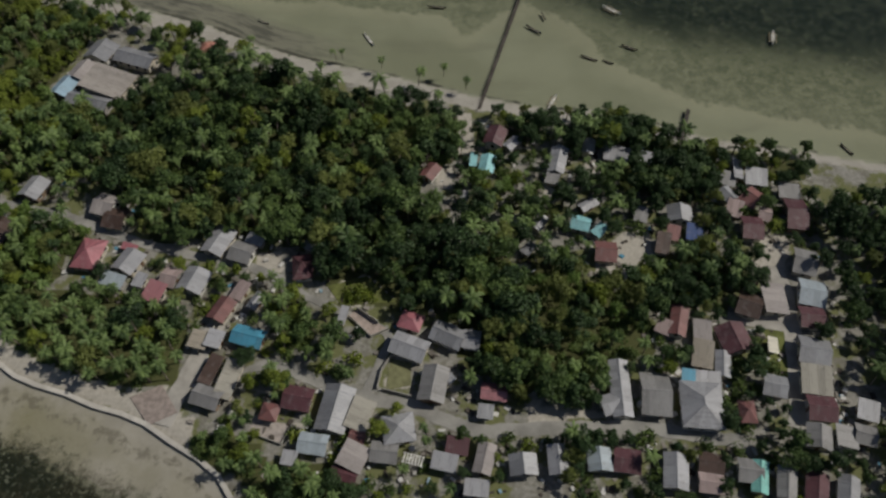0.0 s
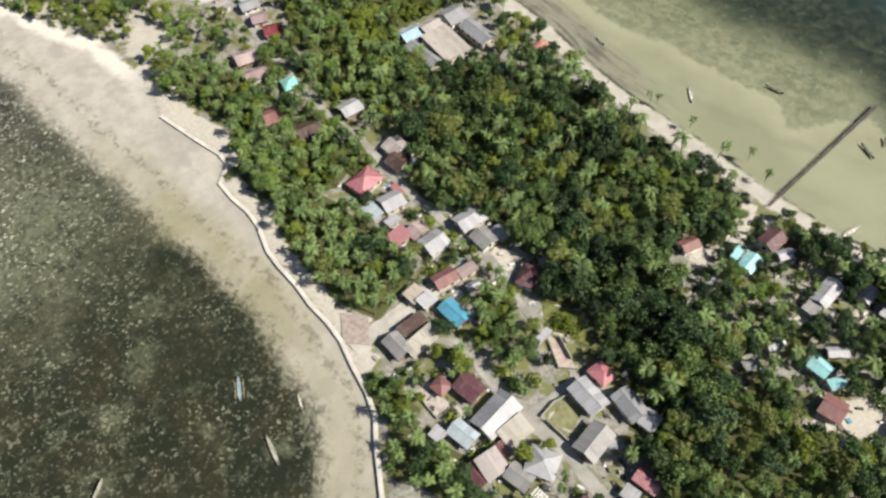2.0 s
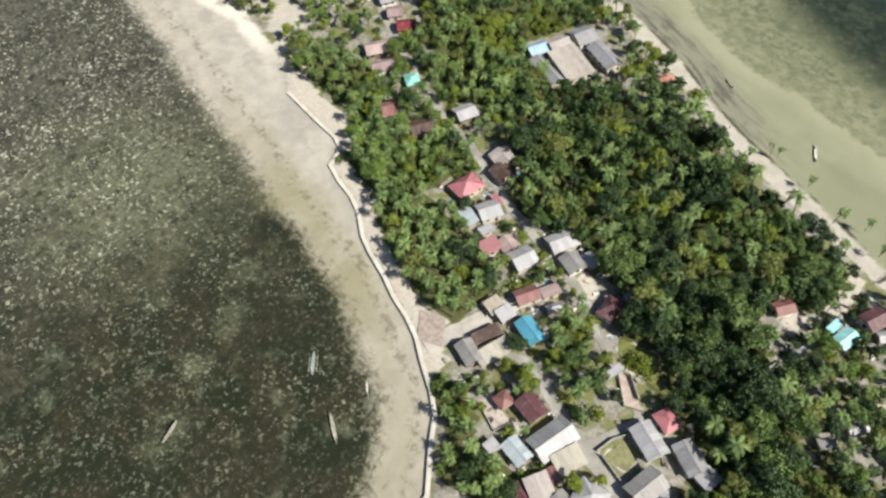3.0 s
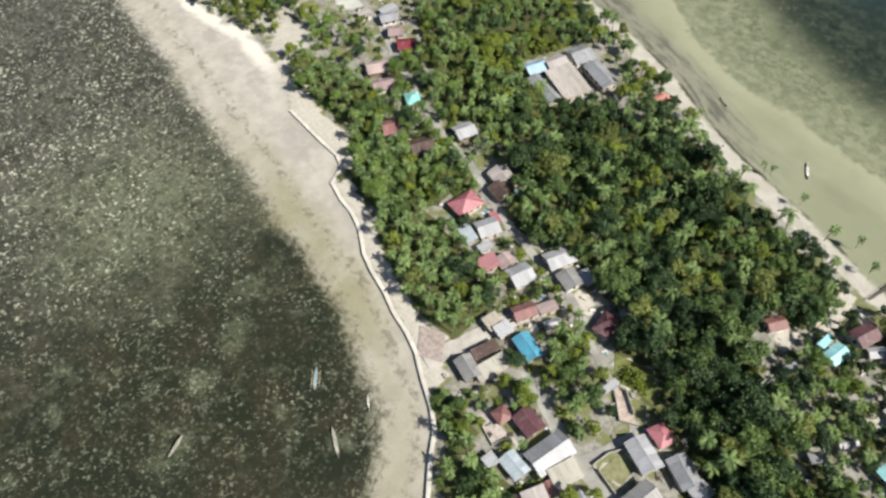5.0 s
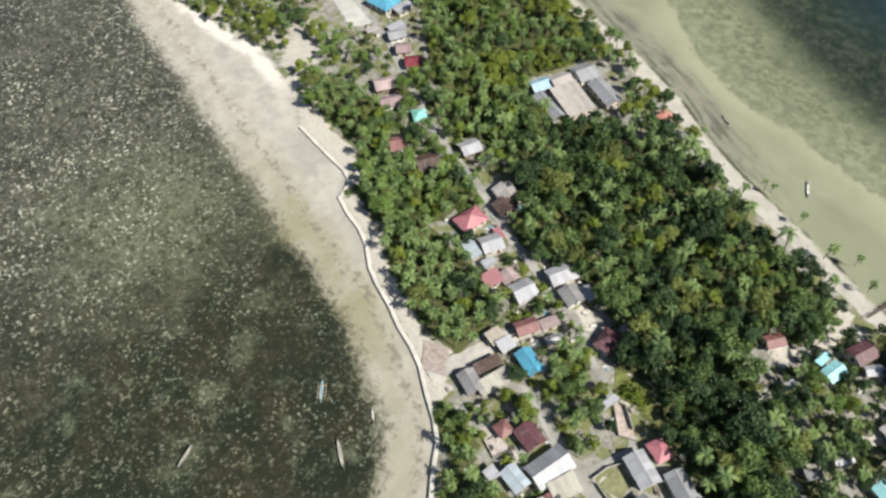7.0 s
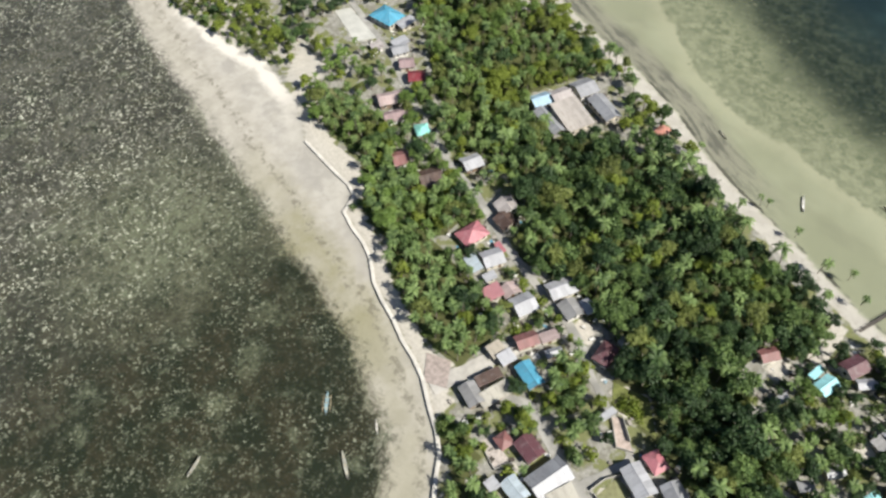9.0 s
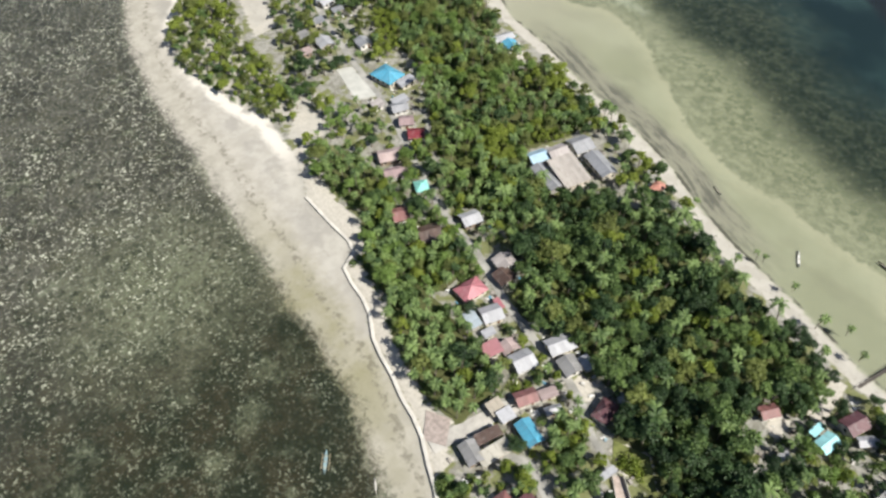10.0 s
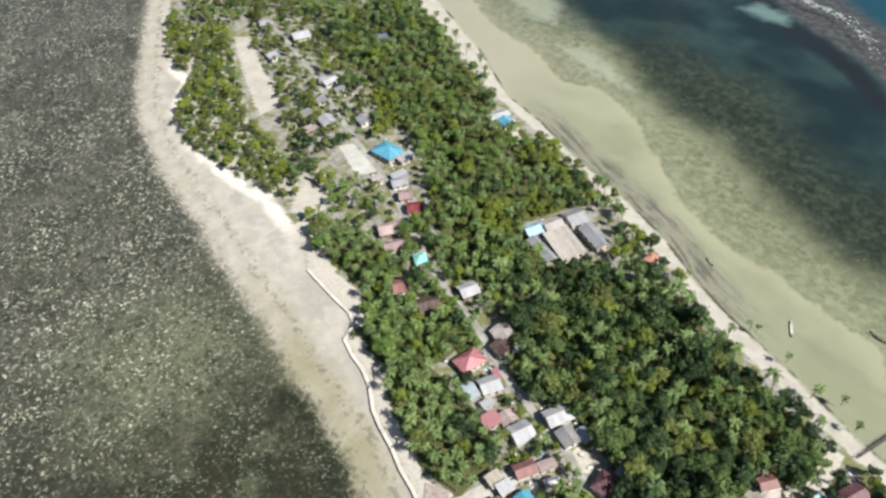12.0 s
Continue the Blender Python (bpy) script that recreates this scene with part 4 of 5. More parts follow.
house(61.5, 113.8, -17, 3.5, 4.7, 2.6, "rust", "shed")
house(83.7, 135.3, 81, 7.3, 2.6, 3.6, "white", "shed")
house(88.5, 132.8, -11, 6.1, 5.9, 2.8, "galv", "shed")
house(82.9, 115.2, -8, 5.6, 7.5, 2.8, "maroon", "gable")
house(85.6, 125.4, -50, 5.3, 6.7, 2.8, "rust", "gable")
house(79.1, 126.8, -62, 4.8, 4.4, 2.8, "white", "gable")
house(80.6, 132.4, -20, 4.2, 4.9, 2.6, "grey", "shed")
house(95.7, 119.5, -8, 5.6, 10.4, 3.0, "maroon", "gable")
house(93.7, 104.0, -19, 5.9, 8.1, 2.8, "grey", "gable")
house(96.3, 127.6, -8, 5.7, 4.8, 2.6, "grey", "shed")
house(-35.0, 111.4, 68, 3.4, 3.9, 2.6, "white", "shed")
house(-36.5, 104.6, 7, 5.3, 7.6, 2.8, "maroon", "hip")
house(-52.9, 109.5, -20, 6.5, 6.2, 2.7, "grey", "gable")
house(-59.6, 113.2, 68, 8.9, 6.4, 2.9, "white", "gable")
house(-50.0, 113.7, -20, 5.2, 3.4, 2.5, "white", "shed")
house(-64.0, 100.9, 72, 7.1, 7.0, 2.8, "white", "gable")
house(-73.4, 97.5, -21, 5.2, 5.7, 2.8, "pink", "shed")
house(-70.3, 101.9, -16, 4.6, 5.7, 2.8, "pink_tan", "gable")
house(-82.2, 107.1, 66, 6.9, 6.5, 2.9, "white", "gable")
house(-85.0, 101.4, -19, 6.5, 3.9, 2.6, "pale_blue", "shed")
house(-93.2, 109.6, -9, 6.9, 9.4, 3.0, "red", "hip")
house(-93.1, 126.1, -17, 6.2, 7.2, 2.8, "blush", "gable")
house(-89.1, 121.3, -12, 6.2, 6.6, 2.8, "brown", "gable")
house(-114.9, 132.6, 71, 7.2, 6.5, 2.8, "white", "gable")
house(-55.4, 92.2, 65, 6.8, 4.9, 2.8, "rust", "gable")
house(-59.6, 83.8, 78, 4.8, 4.5, 2.6, "tan", "shed")
house(-55.8, 83.9, 77, 4.8, 4.0, 2.8, "white", "shed")
house(-47.7, 84.4, -17, 8.2, 5.2, 2.8, "blue", "gable")
house(-47.3, 94.6, 62, 5.2, 2.8, 2.7, "galv", "gable")
house(-50.7, 73.3, 76, 10.1, 4.3, 2.6, "beige", "shed")
house(-55.1, 68.8, -18, 7.1, 5.2, 2.8, "grey", "gable")
house(-25.0, 89.9, -14, 2.1, 5.0, 2.6, "white", "shed")
house(-118.1, 173.7, 70, 8.1, 6.5, 3.1, "sky_blue", "gable")
house(-114.0, 180.3, 72, 8.4, 8.0, 3.4, "blush", "gable")
house(-104.1, 174.5, 71, 11.1, 14.0, 3.6, "dusty", "shed")
house(-108.7, 167.4, -18, 14.3, 5.8, 3.0, "galv", "gable")
house(-110.7, 190.3, 72, 8.6, 9.0, 3.2, "galv", "gable")
house(-98.5, 186.8, -21, 13.7, 7.0, 3.2, "galv", "gable")
house(-76.4, 192.1, 4, 4.6, 5.5, 2.8, "orange", "hip")
house(-196.9, 168.9, 4, 12.0, 9.9, 3.2, "blue", "hip")
house(-161.0, 151.0, 50, 6.8, 6.5, 2.8, "dark_red", "gable")
house(-169.4, 153.7, 51, 6.0, 6.0, 2.8, "mauve", "gable")
house(-177.7, 157.7, 64, 6.9, 6.0, 2.6, "galv", "gable")
house(-159.0, 135.4, 60, 9.8, 7.0, 2.8, "pink_tan", "gable")
house(-151.2, 129.9, 63, 8.0, 6.0, 2.6, "mauve", "gable")
house(-138.7, 132.0, 58, 5.1, 6.0, 2.6, "aqua", "hip")
house(-134.0, 116.7, 61, 5.8, 7.0, 2.6, "rust", "gable")
house(-120.1, 117.6, 63, 8.2, 8.0, 2.8, "brown", "gable")
house(-235.1, 165.9, -14, 8.1, 7.2, 2.7, "white", "gable")
house(-223.1, 178.3, -15, 7.0, 6.5, 2.5, "galv", "gable")
house(-173.9, 222.5, -23, 7.0, 6.6, 2.8, "blue", "gable")
house(-180.4, 224.5, 71, 10.2, 5.3, 2.6, "white", "gable")
house(-275.7, 237.1, 64, 7.6, 8.0, 2.8, "slate", "gable")
house(-264.0, 188.4, 54, 6.1, 7.0, 2.6, "galv", "gable")
house(-309.6, 208.3, 70, 9.7, 9.2, 2.6, "white", "gable")
house(-335.5, 203.3, 57, 6.2, 7.0, 2.6, "galv", "gable")
house(39.6, 52.5, -9, 6.0, 5.5, 2.8, "maroon", "gable")
house(49.7, 50.0, 80, 8.0, 5.4, 3.0, "white", "gable")
house(57.7, 51.7, -10, 5.5, 4.7, 2.8, "brown", "gable")
house(56.8, 47.4, -9, 5.4, 4.6, 2.8, "pink_tan", "gable")
house(65.8, 49.9, -10, 5.4, 5.4, 2.8, "grey", "gable")
house(83.1, 57.3, 74, 5.8, 5.6, 2.8, "grey", "gable")
house(89.0, 57.2, 78, 5.2, 4.8, 2.8, "grey", "shed")
house(95.9, 63.2, -19, 4.7, 4.9, 2.8, "white", "shed")
house(93.4, 57.5, -18, 4.7, 4.8, 2.8, "grey", "gable")
house(0.6, 73.3, -53, 4.0, 2.5, 2.4, "white", "shed")
house(-34.5, 54.3, -10, 3.5, 3.2, 2.4, "white", "shed")
house(9.2, 64.4, -9, 3.7, 3.4, 2.4, "galv", "shed")
house(51.9, 142.3, -17, 6.1, 5.1, 2.4, "galv", "shed")
house(54.1, 120.3, -17, 3.6, 4.8, 2.4, "grey", "shed")
house(58.2, 110.5, -15, 3.7, 6.5, 2.6, "brown", "shed")
house(79.8, 121.8, -23, 4.4, 5.7, 2.6, "pink_tan", "shed")
house(59.2, 141.0, -19, 3.8, 4.1, 2.4, "galv", "shed")
house(87.6, 119.8, -18, 3.4, 4.7, 2.6, "pink_tan", "gable")
house(31.4, 134.3, -18, 3.9, 5.1, 2.4, "grey", "shed")
house(48.8, 142.9, -16, 3.2, 5.1, 2.4, "white", "shed")
house(-55.4, 76.0, 72, 7.8, 3.3, 2.4, "brown", "shed")
house(6.5, 47.1, 173, 5.4, 4.0, 2.6, "white", "shed")
house(60.3, 71.1, -7, 7.8, 4.6, 2.9, "white", "shed")
house(53.8, 85.7, -29, 3.7, 4.2, 2.5, "pink_tan", "shed")
house(9.2, 141.1, -9, 2.2, 4.8, 2.5, "cyan", "shed")
house(20.7, 147.3, 47, 5.3, 3.4, 2.7, "white", "gable")
house(42.1, 115.1, -47, 3.1, 4.4, 2.7, "cyan", "shed")
house(40.1, 123.9, 32, 5.5, 3.1, 2.7, "white", "gable")
house(-78.1, 101.4, -20, 3.2, 4.0, 2.4, "white", "shed")
house(-83.3, 112.0, -18, 4.5, 2.1, 2.3, "red", "shed")
house(-51.6, 97.7, -29, 3.5, 5.4, 2.5, "pink_tan", "shed")
house(-188.1, 171.5, -8, 5.1, 7.4, 2.6, "white", "shed")
house(-261.5, 188.9, 89, 8.4, 5.9, 2.7, "white", "gable")
house(-246.4, 162.3, -17, 5.9, 5.8, 2.6, "grey", "shed")
house(-302.2, 184.2, -16, 6.8, 5.7, 2.6, "white", "shed")
house(-250.7, 175.0, -19, 5.6, 5.3, 2.6, "galv", "shed")
house(-180.5, 160.7, -18, 5.6, 6.6, 2.6, "white", "shed")
house(-235.5, 155.7, -17, 5.1, 4.8, 2.5, "pink_tan", "shed")
house(-251.8, 187.6, -19, 4.7, 5.3, 2.5, "galv", "shed")
house(-185.8, 152.9, -17, 5.2, 4.8, 2.4, "blush", "shed")
house(-3.2, 136.8, 58, 5.7, 4.4, 2.7, "rust", "gable")
house(6.3, 127.0, -25, 2.4, 4.0, 2.5, "white", "shed")
house(22.6, 109.5, -42, 3.0, 4.1, 2.5, "galv", "shed")
house(26.2, 118.0, 55, 5.2, 3.3, 2.6, "galv", "gable")
house(67.6, 48.6, 74, 7.3, 3.6, 2.8, "aqua", "gable")
house(73.0, 47.2, 73, 7.3, 4.2, 2.8, "grey", "gable")
house(79.2, 46.3, 71, 6.6, 4.8, 2.8, "maroon", "gable")
house(85.7, 45.6, 70, 6.1, 4.6, 2.8, "galv", "gable")


def garden_wall(points, height=1.3, label="low pale concrete garden wall"):
    thing = tagged(new("garden_wall"), label, "wall")
    for (ax, ay), (bx, by) in zip(points, points[1:]):
        run, turn = math.hypot(bx - ax, by - ay), math.degrees(math.atan2(by - ay, bx - ax))
        part("wall_panel", box_mesh("wall_panel", (0.13, -0.09, -0.1), (run - 0.13, 0.09, height), CONCRETE), thing, place=pose(ax, ay, LAND, 0, 0, turn))
        part("wall_post", box_mesh("wall_post", (-0.14, -0.14, -0.1), (0.14, 0.14, height + 0.1), CONCRETE), thing, place=pose(bx, by, LAND, 0, 0, turn))


garden_wall([(-16, 71), (-15, 76), (-12, 81)])
garden_wall([(-15, 71), (-8, 69)])
garden_wall([(-24, 91), (-18, 85), (-14, 87)], 1.0, "broken pinkish wall of a roofless ruin")
garden_wall([(-22, 93), (-16.5, 88.8)], 1.6, "broken pinkish wall of a roofless ruin")
garden_wall([(-45, 61), (-37, 58), (-35, 62.6)], 0.9)
garden_wall([(-60, 81), (-57, 88), (-51, 105)])


def pergola(x, y, turn, length, width, height):
    """White slats on two beams and four posts."""
    thing = tagged(new("pergola"), "white slatted pergola beside a house", "pergola")
    thing.matrix_basis = pose(x, y, LAND, 0, 0, turn)
    for sx in (-1, 1):
        part("beam", box_mesh("beam", (-length / 2, sx * width * 0.42 - 0.06, height - 0.15), (length / 2, sx * width * 0.42 + 0.06, height), HULL_WHITE), thing)
        for sy in (-1, 1):
            part("post", box_mesh("post", (sy * length * 0.46 - 0.07, sx * width * 0.42 - 0.07, -0.1), (sy * length * 0.46 + 0.07, sx * width * 0.42 + 0.07, height - 0.16), HULL_WHITE), thing)
    n = 7
    for i in range(n):
        at = (i + 0.5) / n * length - length / 2
        part("slat", box_mesh("slat", (at - 0.16, -width / 2, height + 0.01), (at + 0.16, width / 2, height + 0.09), HULL_WHITE), thing)


pergola(-7.2, 53.5, -15, 4.8, 2.4, 2.3)


def water_tank(x, y, radius, height):
    thing = tagged(new("water_tank"), "round white plastic water tank beside a house", "water tank", "water tanks")
    thing.matrix_basis = pose(x, y, LAND, 0, 0, 20 * x)
    for name, rows in (("drum", ((0, 0.96), (0.05, 1), (0.45, 1), (0.47, 0.96), (0.53, 0.96), (0.55, 1), (0.9, 1), (1.0, 0.7))), ("lid", ((1.0, 0.45), (1.07, 0.45), (1.1, 0.3)))):
        v = [(radius * r * math.cos(k * 0.5236), radius * r * math.sin(k * 0.5236), height * h) for h, r in rows for k in range(12)]
        f = [(12 * i + k, 12 * i + (k + 1) % 12, 12 * i + 12 + (k + 1) % 12, 12 * i + 12 + k) for i in range(len(rows) - 1) for k in range(12)]
        f += [tuple(range(12 * len(rows) - 12, 12 * len(rows))), tuple(reversed(range(12)))]
        part(name, mesh_of(name, v, f, HULL_WHITE, False), thing)


water_tank(45.1, 66.2, 0.75, 1.7)
water_tank(46.3, 68.3, 0.6, 1.5)
water_tank(65.0, 68.4, 0.7, 1.6)


def build_clutter():
    """Planks, buckets, sheets and firewood lying about the houses."""
    rnd = random.Random(12)
    s = Shade("yard_clutter", 0.8)
    pick = s.island()
    tone = s.mix(s.span(pick, 0.2, 0.6), (0.07, 0.06, 0.05), (0.30, 0.28, 0.25))
    tone = s.mix(s.span(pick, 0.70, 0.75), tone, (0.62, 0.62, 0.60))
    tone = s.mix(s.span(pick, 0.95, 0.96), tone, (0.10, 0.28, 0.40))
    v, f = [], []
    for hx, hy, a, l, w in FOOTPRINTS:
        for _ in range(14):
            u, q = rnd.choice((-1, 1)) * (l + rnd.uniform(0.0, 3.5)), rnd.uniform(-w - 3, w + 3)
            if rnd.random() < 0.5:
                u, q = rnd.uniform(-l - 3, l + 3), rnd.choice((-1, 1)) * (w + rnd.uniform(0.0, 3.5))
            x, y = hx + u * math.cos(a) - q * math.sin(a), hy + u * math.sin(a) + q * math.cos(a)
            if not clear_of_houses(x, y, 0.3) or not clear_of_roads(x, y, 0.5):
                continue
            sx, sy, sz = rnd.uniform(0.15, 0.9), rnd.uniform(0.15, 0.6), rnd.uniform(0.1, 0.7)
            k, t = len(v), rnd.uniform(0, 3.14)
            box(v, f, (-sx, -sy, 0), (sx, sy, sz))
            for i in range(k, k + 8):
                px, py, pz = v[i]
                v[i] = (x + px * math.cos(t) - py * math.sin(t), y + px * math.sin(t) + py * math.cos(t), LAND - 0.02 + pz)
    tagged(new("yard_clutter", mesh_of("yard_clutter", v, f, s.done(tone))), "scattered planks, buckets and household clutter in the yards", "clutter", kind="stuff")


# ---- pier and boats ----
def build_pier(a, b, width, deck, label):
    """A plank deck on pairs of posts, with a handrail along one side."""
    a, b = Vector(a), Vector(b)
    run, turn = (b - a).length, math.degrees(math.atan2((b - a).y, (b - a).x))
    thing = tagged(new("pier"), label, "pier")
    thing.matrix_basis = pose(a.x, a.y, 0, 0, 0, turn)
    rnd = random.Random(31)
    n = max(2, round(run / 2.5))
    for i in range(n):
        x0, x1 = run * i / n, run * (i + 1) / n
        for k in range(5):
            p0, p1 = x0 + (x1 - x0) * k / 5, x0 + (x1 - x0) * (k + 1) / 5 - 0.05
            out = rnd.uniform(-0.08, 0.08)
            part("plank", box_mesh("plank", (p0, -width / 2 + out, deck - 0.06), (p1, width / 2 + out, deck + rnd.uniform(0, 0.03)), PIER_WOOD), thing)
        for s in (-1, 1):
            part("post", box_mesh("post", (x0 - 0.09, s * width * 0.42 - 0.09, -1.6), (x0 + 0.09, s * width * 0.42 + 0.09, deck + 0.6 if s > 0 else deck - 0.07), PIER_WOOD), thing)
            part("beam", box_mesh("beam", (x0, s * width * 0.42 - 0.06, deck - 0.24), (x1, s * width * 0.42 + 0.06, deck - 0.07), PIER_WOOD), thing)
        part("rail", box_mesh("rail", (x0, width * 0.42 - 0.04, deck + 0.5), (x1, width * 0.42 + 0.04, deck + 0.57), PIER_WOOD), thing)


build_pier((11, 162), (30, 225.5), 0.95, 0.55, "long dark weathered wooden pier on posts")
build_pier((71, 149), (76.5, 163), 1.2, 0.9, "short dark wooden landing stage on posts")


def boat(x, y, turn, length, hull, outriggers=True, label="slender outrigger boat moored in the shallows"):
    thing = tagged(new("boat"), label, "boat", "moored boats")
    thing.matrix_basis = pose(x, y, 0.02, 0, 0, turn)
    beam = length * (0.07 if outriggers else 0.055)
    v, f = [], []
    rows = 11
    for i in range(rows):
        s = i / (rows - 1) * 2 - 1
        half = beam * (1 - abs(s) ** 2.6) + 0.03
        lift = 0.3 * abs(s) ** 3
        z0, z1 = -0.18 + lift * 0.8, 0.32 + lift
        px = s * length / 2
        v += [(px, -half, z1), (px, -half * 0.7, z0), (px, 0, z0 - 0.1), (px, half * 0.7, z0), (px, half, z1), (px, half * 0.82, z1), (px, half * 0.5, z0 + 0.15),
              (px, -half * 0.5, z0 + 0.15), (px, -half * 0.82, z1)]
    for i in range(rows - 1):
        for j in range(9):
            a, b = 9 * i + j, 9 * i + (j + 1) % 9
            f.append((a, b, b + 9, a + 9))
    f += [tuple(range(9)), tuple(reversed(range(9 * rows - 9, 9 * rows)))]
    part("hull", mesh_of("hull", v, f, hull, False), thing)
    part("deck", box_mesh("deck", (-length * 0.3, -beam * 0.72, 0.18), (length * 0.32, beam * 0.72, 0.23), hull), thing)
    for s in (-0.5, 0, 0.5):
        part("thwart", box_mesh("thwart", (s * length * 0.55 - 0.12, -beam * 0.85, 0.24), (s * length * 0.55 + 0.12, beam * 0.85, 0.29), BAMBOO), thing)
    if outriggers:
        reach = length * 0.15
        for s in (-0.22, 0.22):
            part("boom", box_mesh("boom", (s * length - 0.05, -reach, 0.33), (s * length + 0.05, reach, 0.41), BAMBOO), thing)
        for s in (-1, 1):
            part("outrigger_float", box_mesh("outrigger_float", (-length * 0.36, s * reach - 0.07, -0.02), (length * 0.36, s * reach + 0.07, 0.12), BAMBOO), thing)
    return thing


boat(-24, 199, -62, 7.5, HULL_WHITE, False, "slender white boat moored in the shallows")
boat(60, 213, -40, 7.5, HULL_WHITE)
boat(36, 210, -75, 4.2, HULL_DARK, False, "small dark tarred boat moored in the shallows")
boat(112, 197, 75, 7.5, HULL_WHITE)
boat(32, 203, -45, 7.0, HULL_DARK, False, "long dark tarred boat moored in the shallows")
boat(49, 188, -30, 6.0, HULL_DARK, False, "slim dark tarred boat moored in the shallows")
boat(55, 186, -30, 4.0, HULL_DARK, False, "small dark tarred boat moored in the shallows")
boat(63, 193, -32, 6.0, HULL_DARK, False, "slim dark tarred boat moored in the shallows")
# this boat shape stands in for a small pale landing at the shore
boat(35, 168, 62, 7.0, HULL_WHITE)
boat(-83, 40, -45, 6.9, HULL_BLUE, True, "pale blue outrigger boat moored over the seagrass")
boat(-68, 45, -37, 4.4, HULL_WHITE, False, "small white boat moored over the seagrass")
boat(-66, 32, -30, 8.5, HULL_GREY, False, "long grey sunken hull lying on the reef flat")
boat(-94, 4, 112, 6.0, HULL_GREY, False, "grey hull lying on the reef flat")
boat(120, 146, -63, 5.1, HULL_DARK, False, "small dark tarred boat moored in the shallows")
boat(-61, 209, -28, 4.6, HULL_GREY, False, "slim grey boat moored in the shallows")
boat(53, 235, 68, 7.0, HULL_WHITE, False, "slender white boat moored over the seagrass")
boat(-1, 216, -12, 6.8, HULL_DARK, False, "slim dark tarred boat moored in the shallows")


# ---- trees ----
def strip(v, f, pts, widths):
    """A tapering tube of five sides."""
    n = len(v)
    for (x, y, z), r in zip(pts, widths):
        v += [(x + r * math.cos(k * 1.2566), y + r * math.sin(k * 1.2566), z) for k in range(5)]
    for i in range(len(pts) - 1):
        for k in range(5):
            a, b = n + 5 * i + k, n + 5 * i + (k + 1) % 5
            f.append((a, b, b + 5, a + 5))


def palm_shape(seed):
    """Trunk and crown of a coconut palm, 8 m to its heart."""
    rnd = random.Random(seed)
    lean = rnd.uniform(0.2, 1.6)
    way = rnd.uniform(0, 6.28)
    v, f, pts = [], [], []
    for i in range(7):
        s = i / 6
        pts.append((lean * s * s * math.cos(way), lean * s * s * math.sin(way), 8 * s))
    strip(v, f, pts, [0.24, 0.19, 0.17, 0.16, 0.15, 0.14, 0.16])
    trunk = (v, f)
    v, f = [], []
    hx, hy, hz = pts[-1]
    n = rnd.randint(19, 25)
    for i in range(n):
        turn = i * 2.39996 + rnd.uniform(-0.3, 0.3)
        level = i / n
        rise = 1.7 - 2.2 * level + rnd.uniform(-0.3, 0.3)
        length = rnd.uniform(2.0, 3.3) * (0.8 + 0.2 * math.sin(3.14 * min(1, level + 0.2)))
        c, s = math.cos(turn), math.sin(turn)
        droop = rnd.uniform(1.0, 1.8) + 1.1 * level
        twist = rnd.uniform(-0.5, 0.5)
        side = Vector((-s, c, twist)).normalized()
        base, parts = len(v), 10
        for k in range(parts + 1):
            t = k / parts
            out = length * (t - 0.16 * t * t * t)
            v.append((hx + out * c, hy + out * s, hz + rise * t * 1.2 - droop * t * t))
        for k in range(parts):
            a, b = Vector(v[base + k]), Vector(v[base + k + 1])
            wide = 0.52 * math.sin(3.14 * min(1, (k + 1.3) / (parts + 1.6))) ** 0.7
            for sg in (-1, 1):
                tip = a + (b - a) * 1.5 + side * sg * wide * rnd.uniform(0.8, 1.1) + Vector((0, 0, -0.28 * wide - rnd.uniform(0, 0.18)))
                m = len(v)
                v += [tuple(tip + (b - a) * 0.24), tuple(tip - (b - a) * 0.2)]
                q = (base + k, base + k + 1, m, m + 1)
                f.append(q if sg > 0 else q[::-1])
    return trunk, (v, f)


def leaf_cloud(rnd, lobes, count, size):
    """Leaf sprays over the upper skin of several lobes (x, y, z, radius, height)."""
    v, f = [], []
    weights = [r * r for *_, r, h in lobes]
    for i in range(count):
        x, y, z, r, h = rnd.choices(lobes, weights)[0]
        a, up = rnd.uniform(0, 6.2832), rnd.uniform(-0.45, 1.0)
        flat = math.sqrt(max(0, 1 - up * up))
        k = rnd.uniform(0.55, 1.0) + rnd.random() ** 4 * 0.55
        p = Vector((x + r * k * flat * math.cos(a), y + r * k * flat * math.sin(a), z + h * k * up))
        out = Vector((flat * math.cos(a), flat * math.sin(a), up * 1.1 + 0.25)) + Vector((rnd.gauss(0, 0.45), rnd.gauss(0, 0.45), rnd.gauss(0, 0.35)))
        out.normalize()
        u = out.cross(Vector((rnd.gauss(0, 1), rnd.gauss(0, 1), rnd.gauss(0, 1)))).normalized()
        w = out.cross(u)
        s = size * rnd.uniform(0.6, 1.35)
        n = len(v)
        v += [tuple(p - u * s), tuple(p - w * s * 0.6 + out * 0.1), tuple(p + u * s - out * 0.12), tuple(p + w * s * 0.6 + out * 0.05)]
        f.append((n, n + 1, n + 2, n + 3))
    return v, f


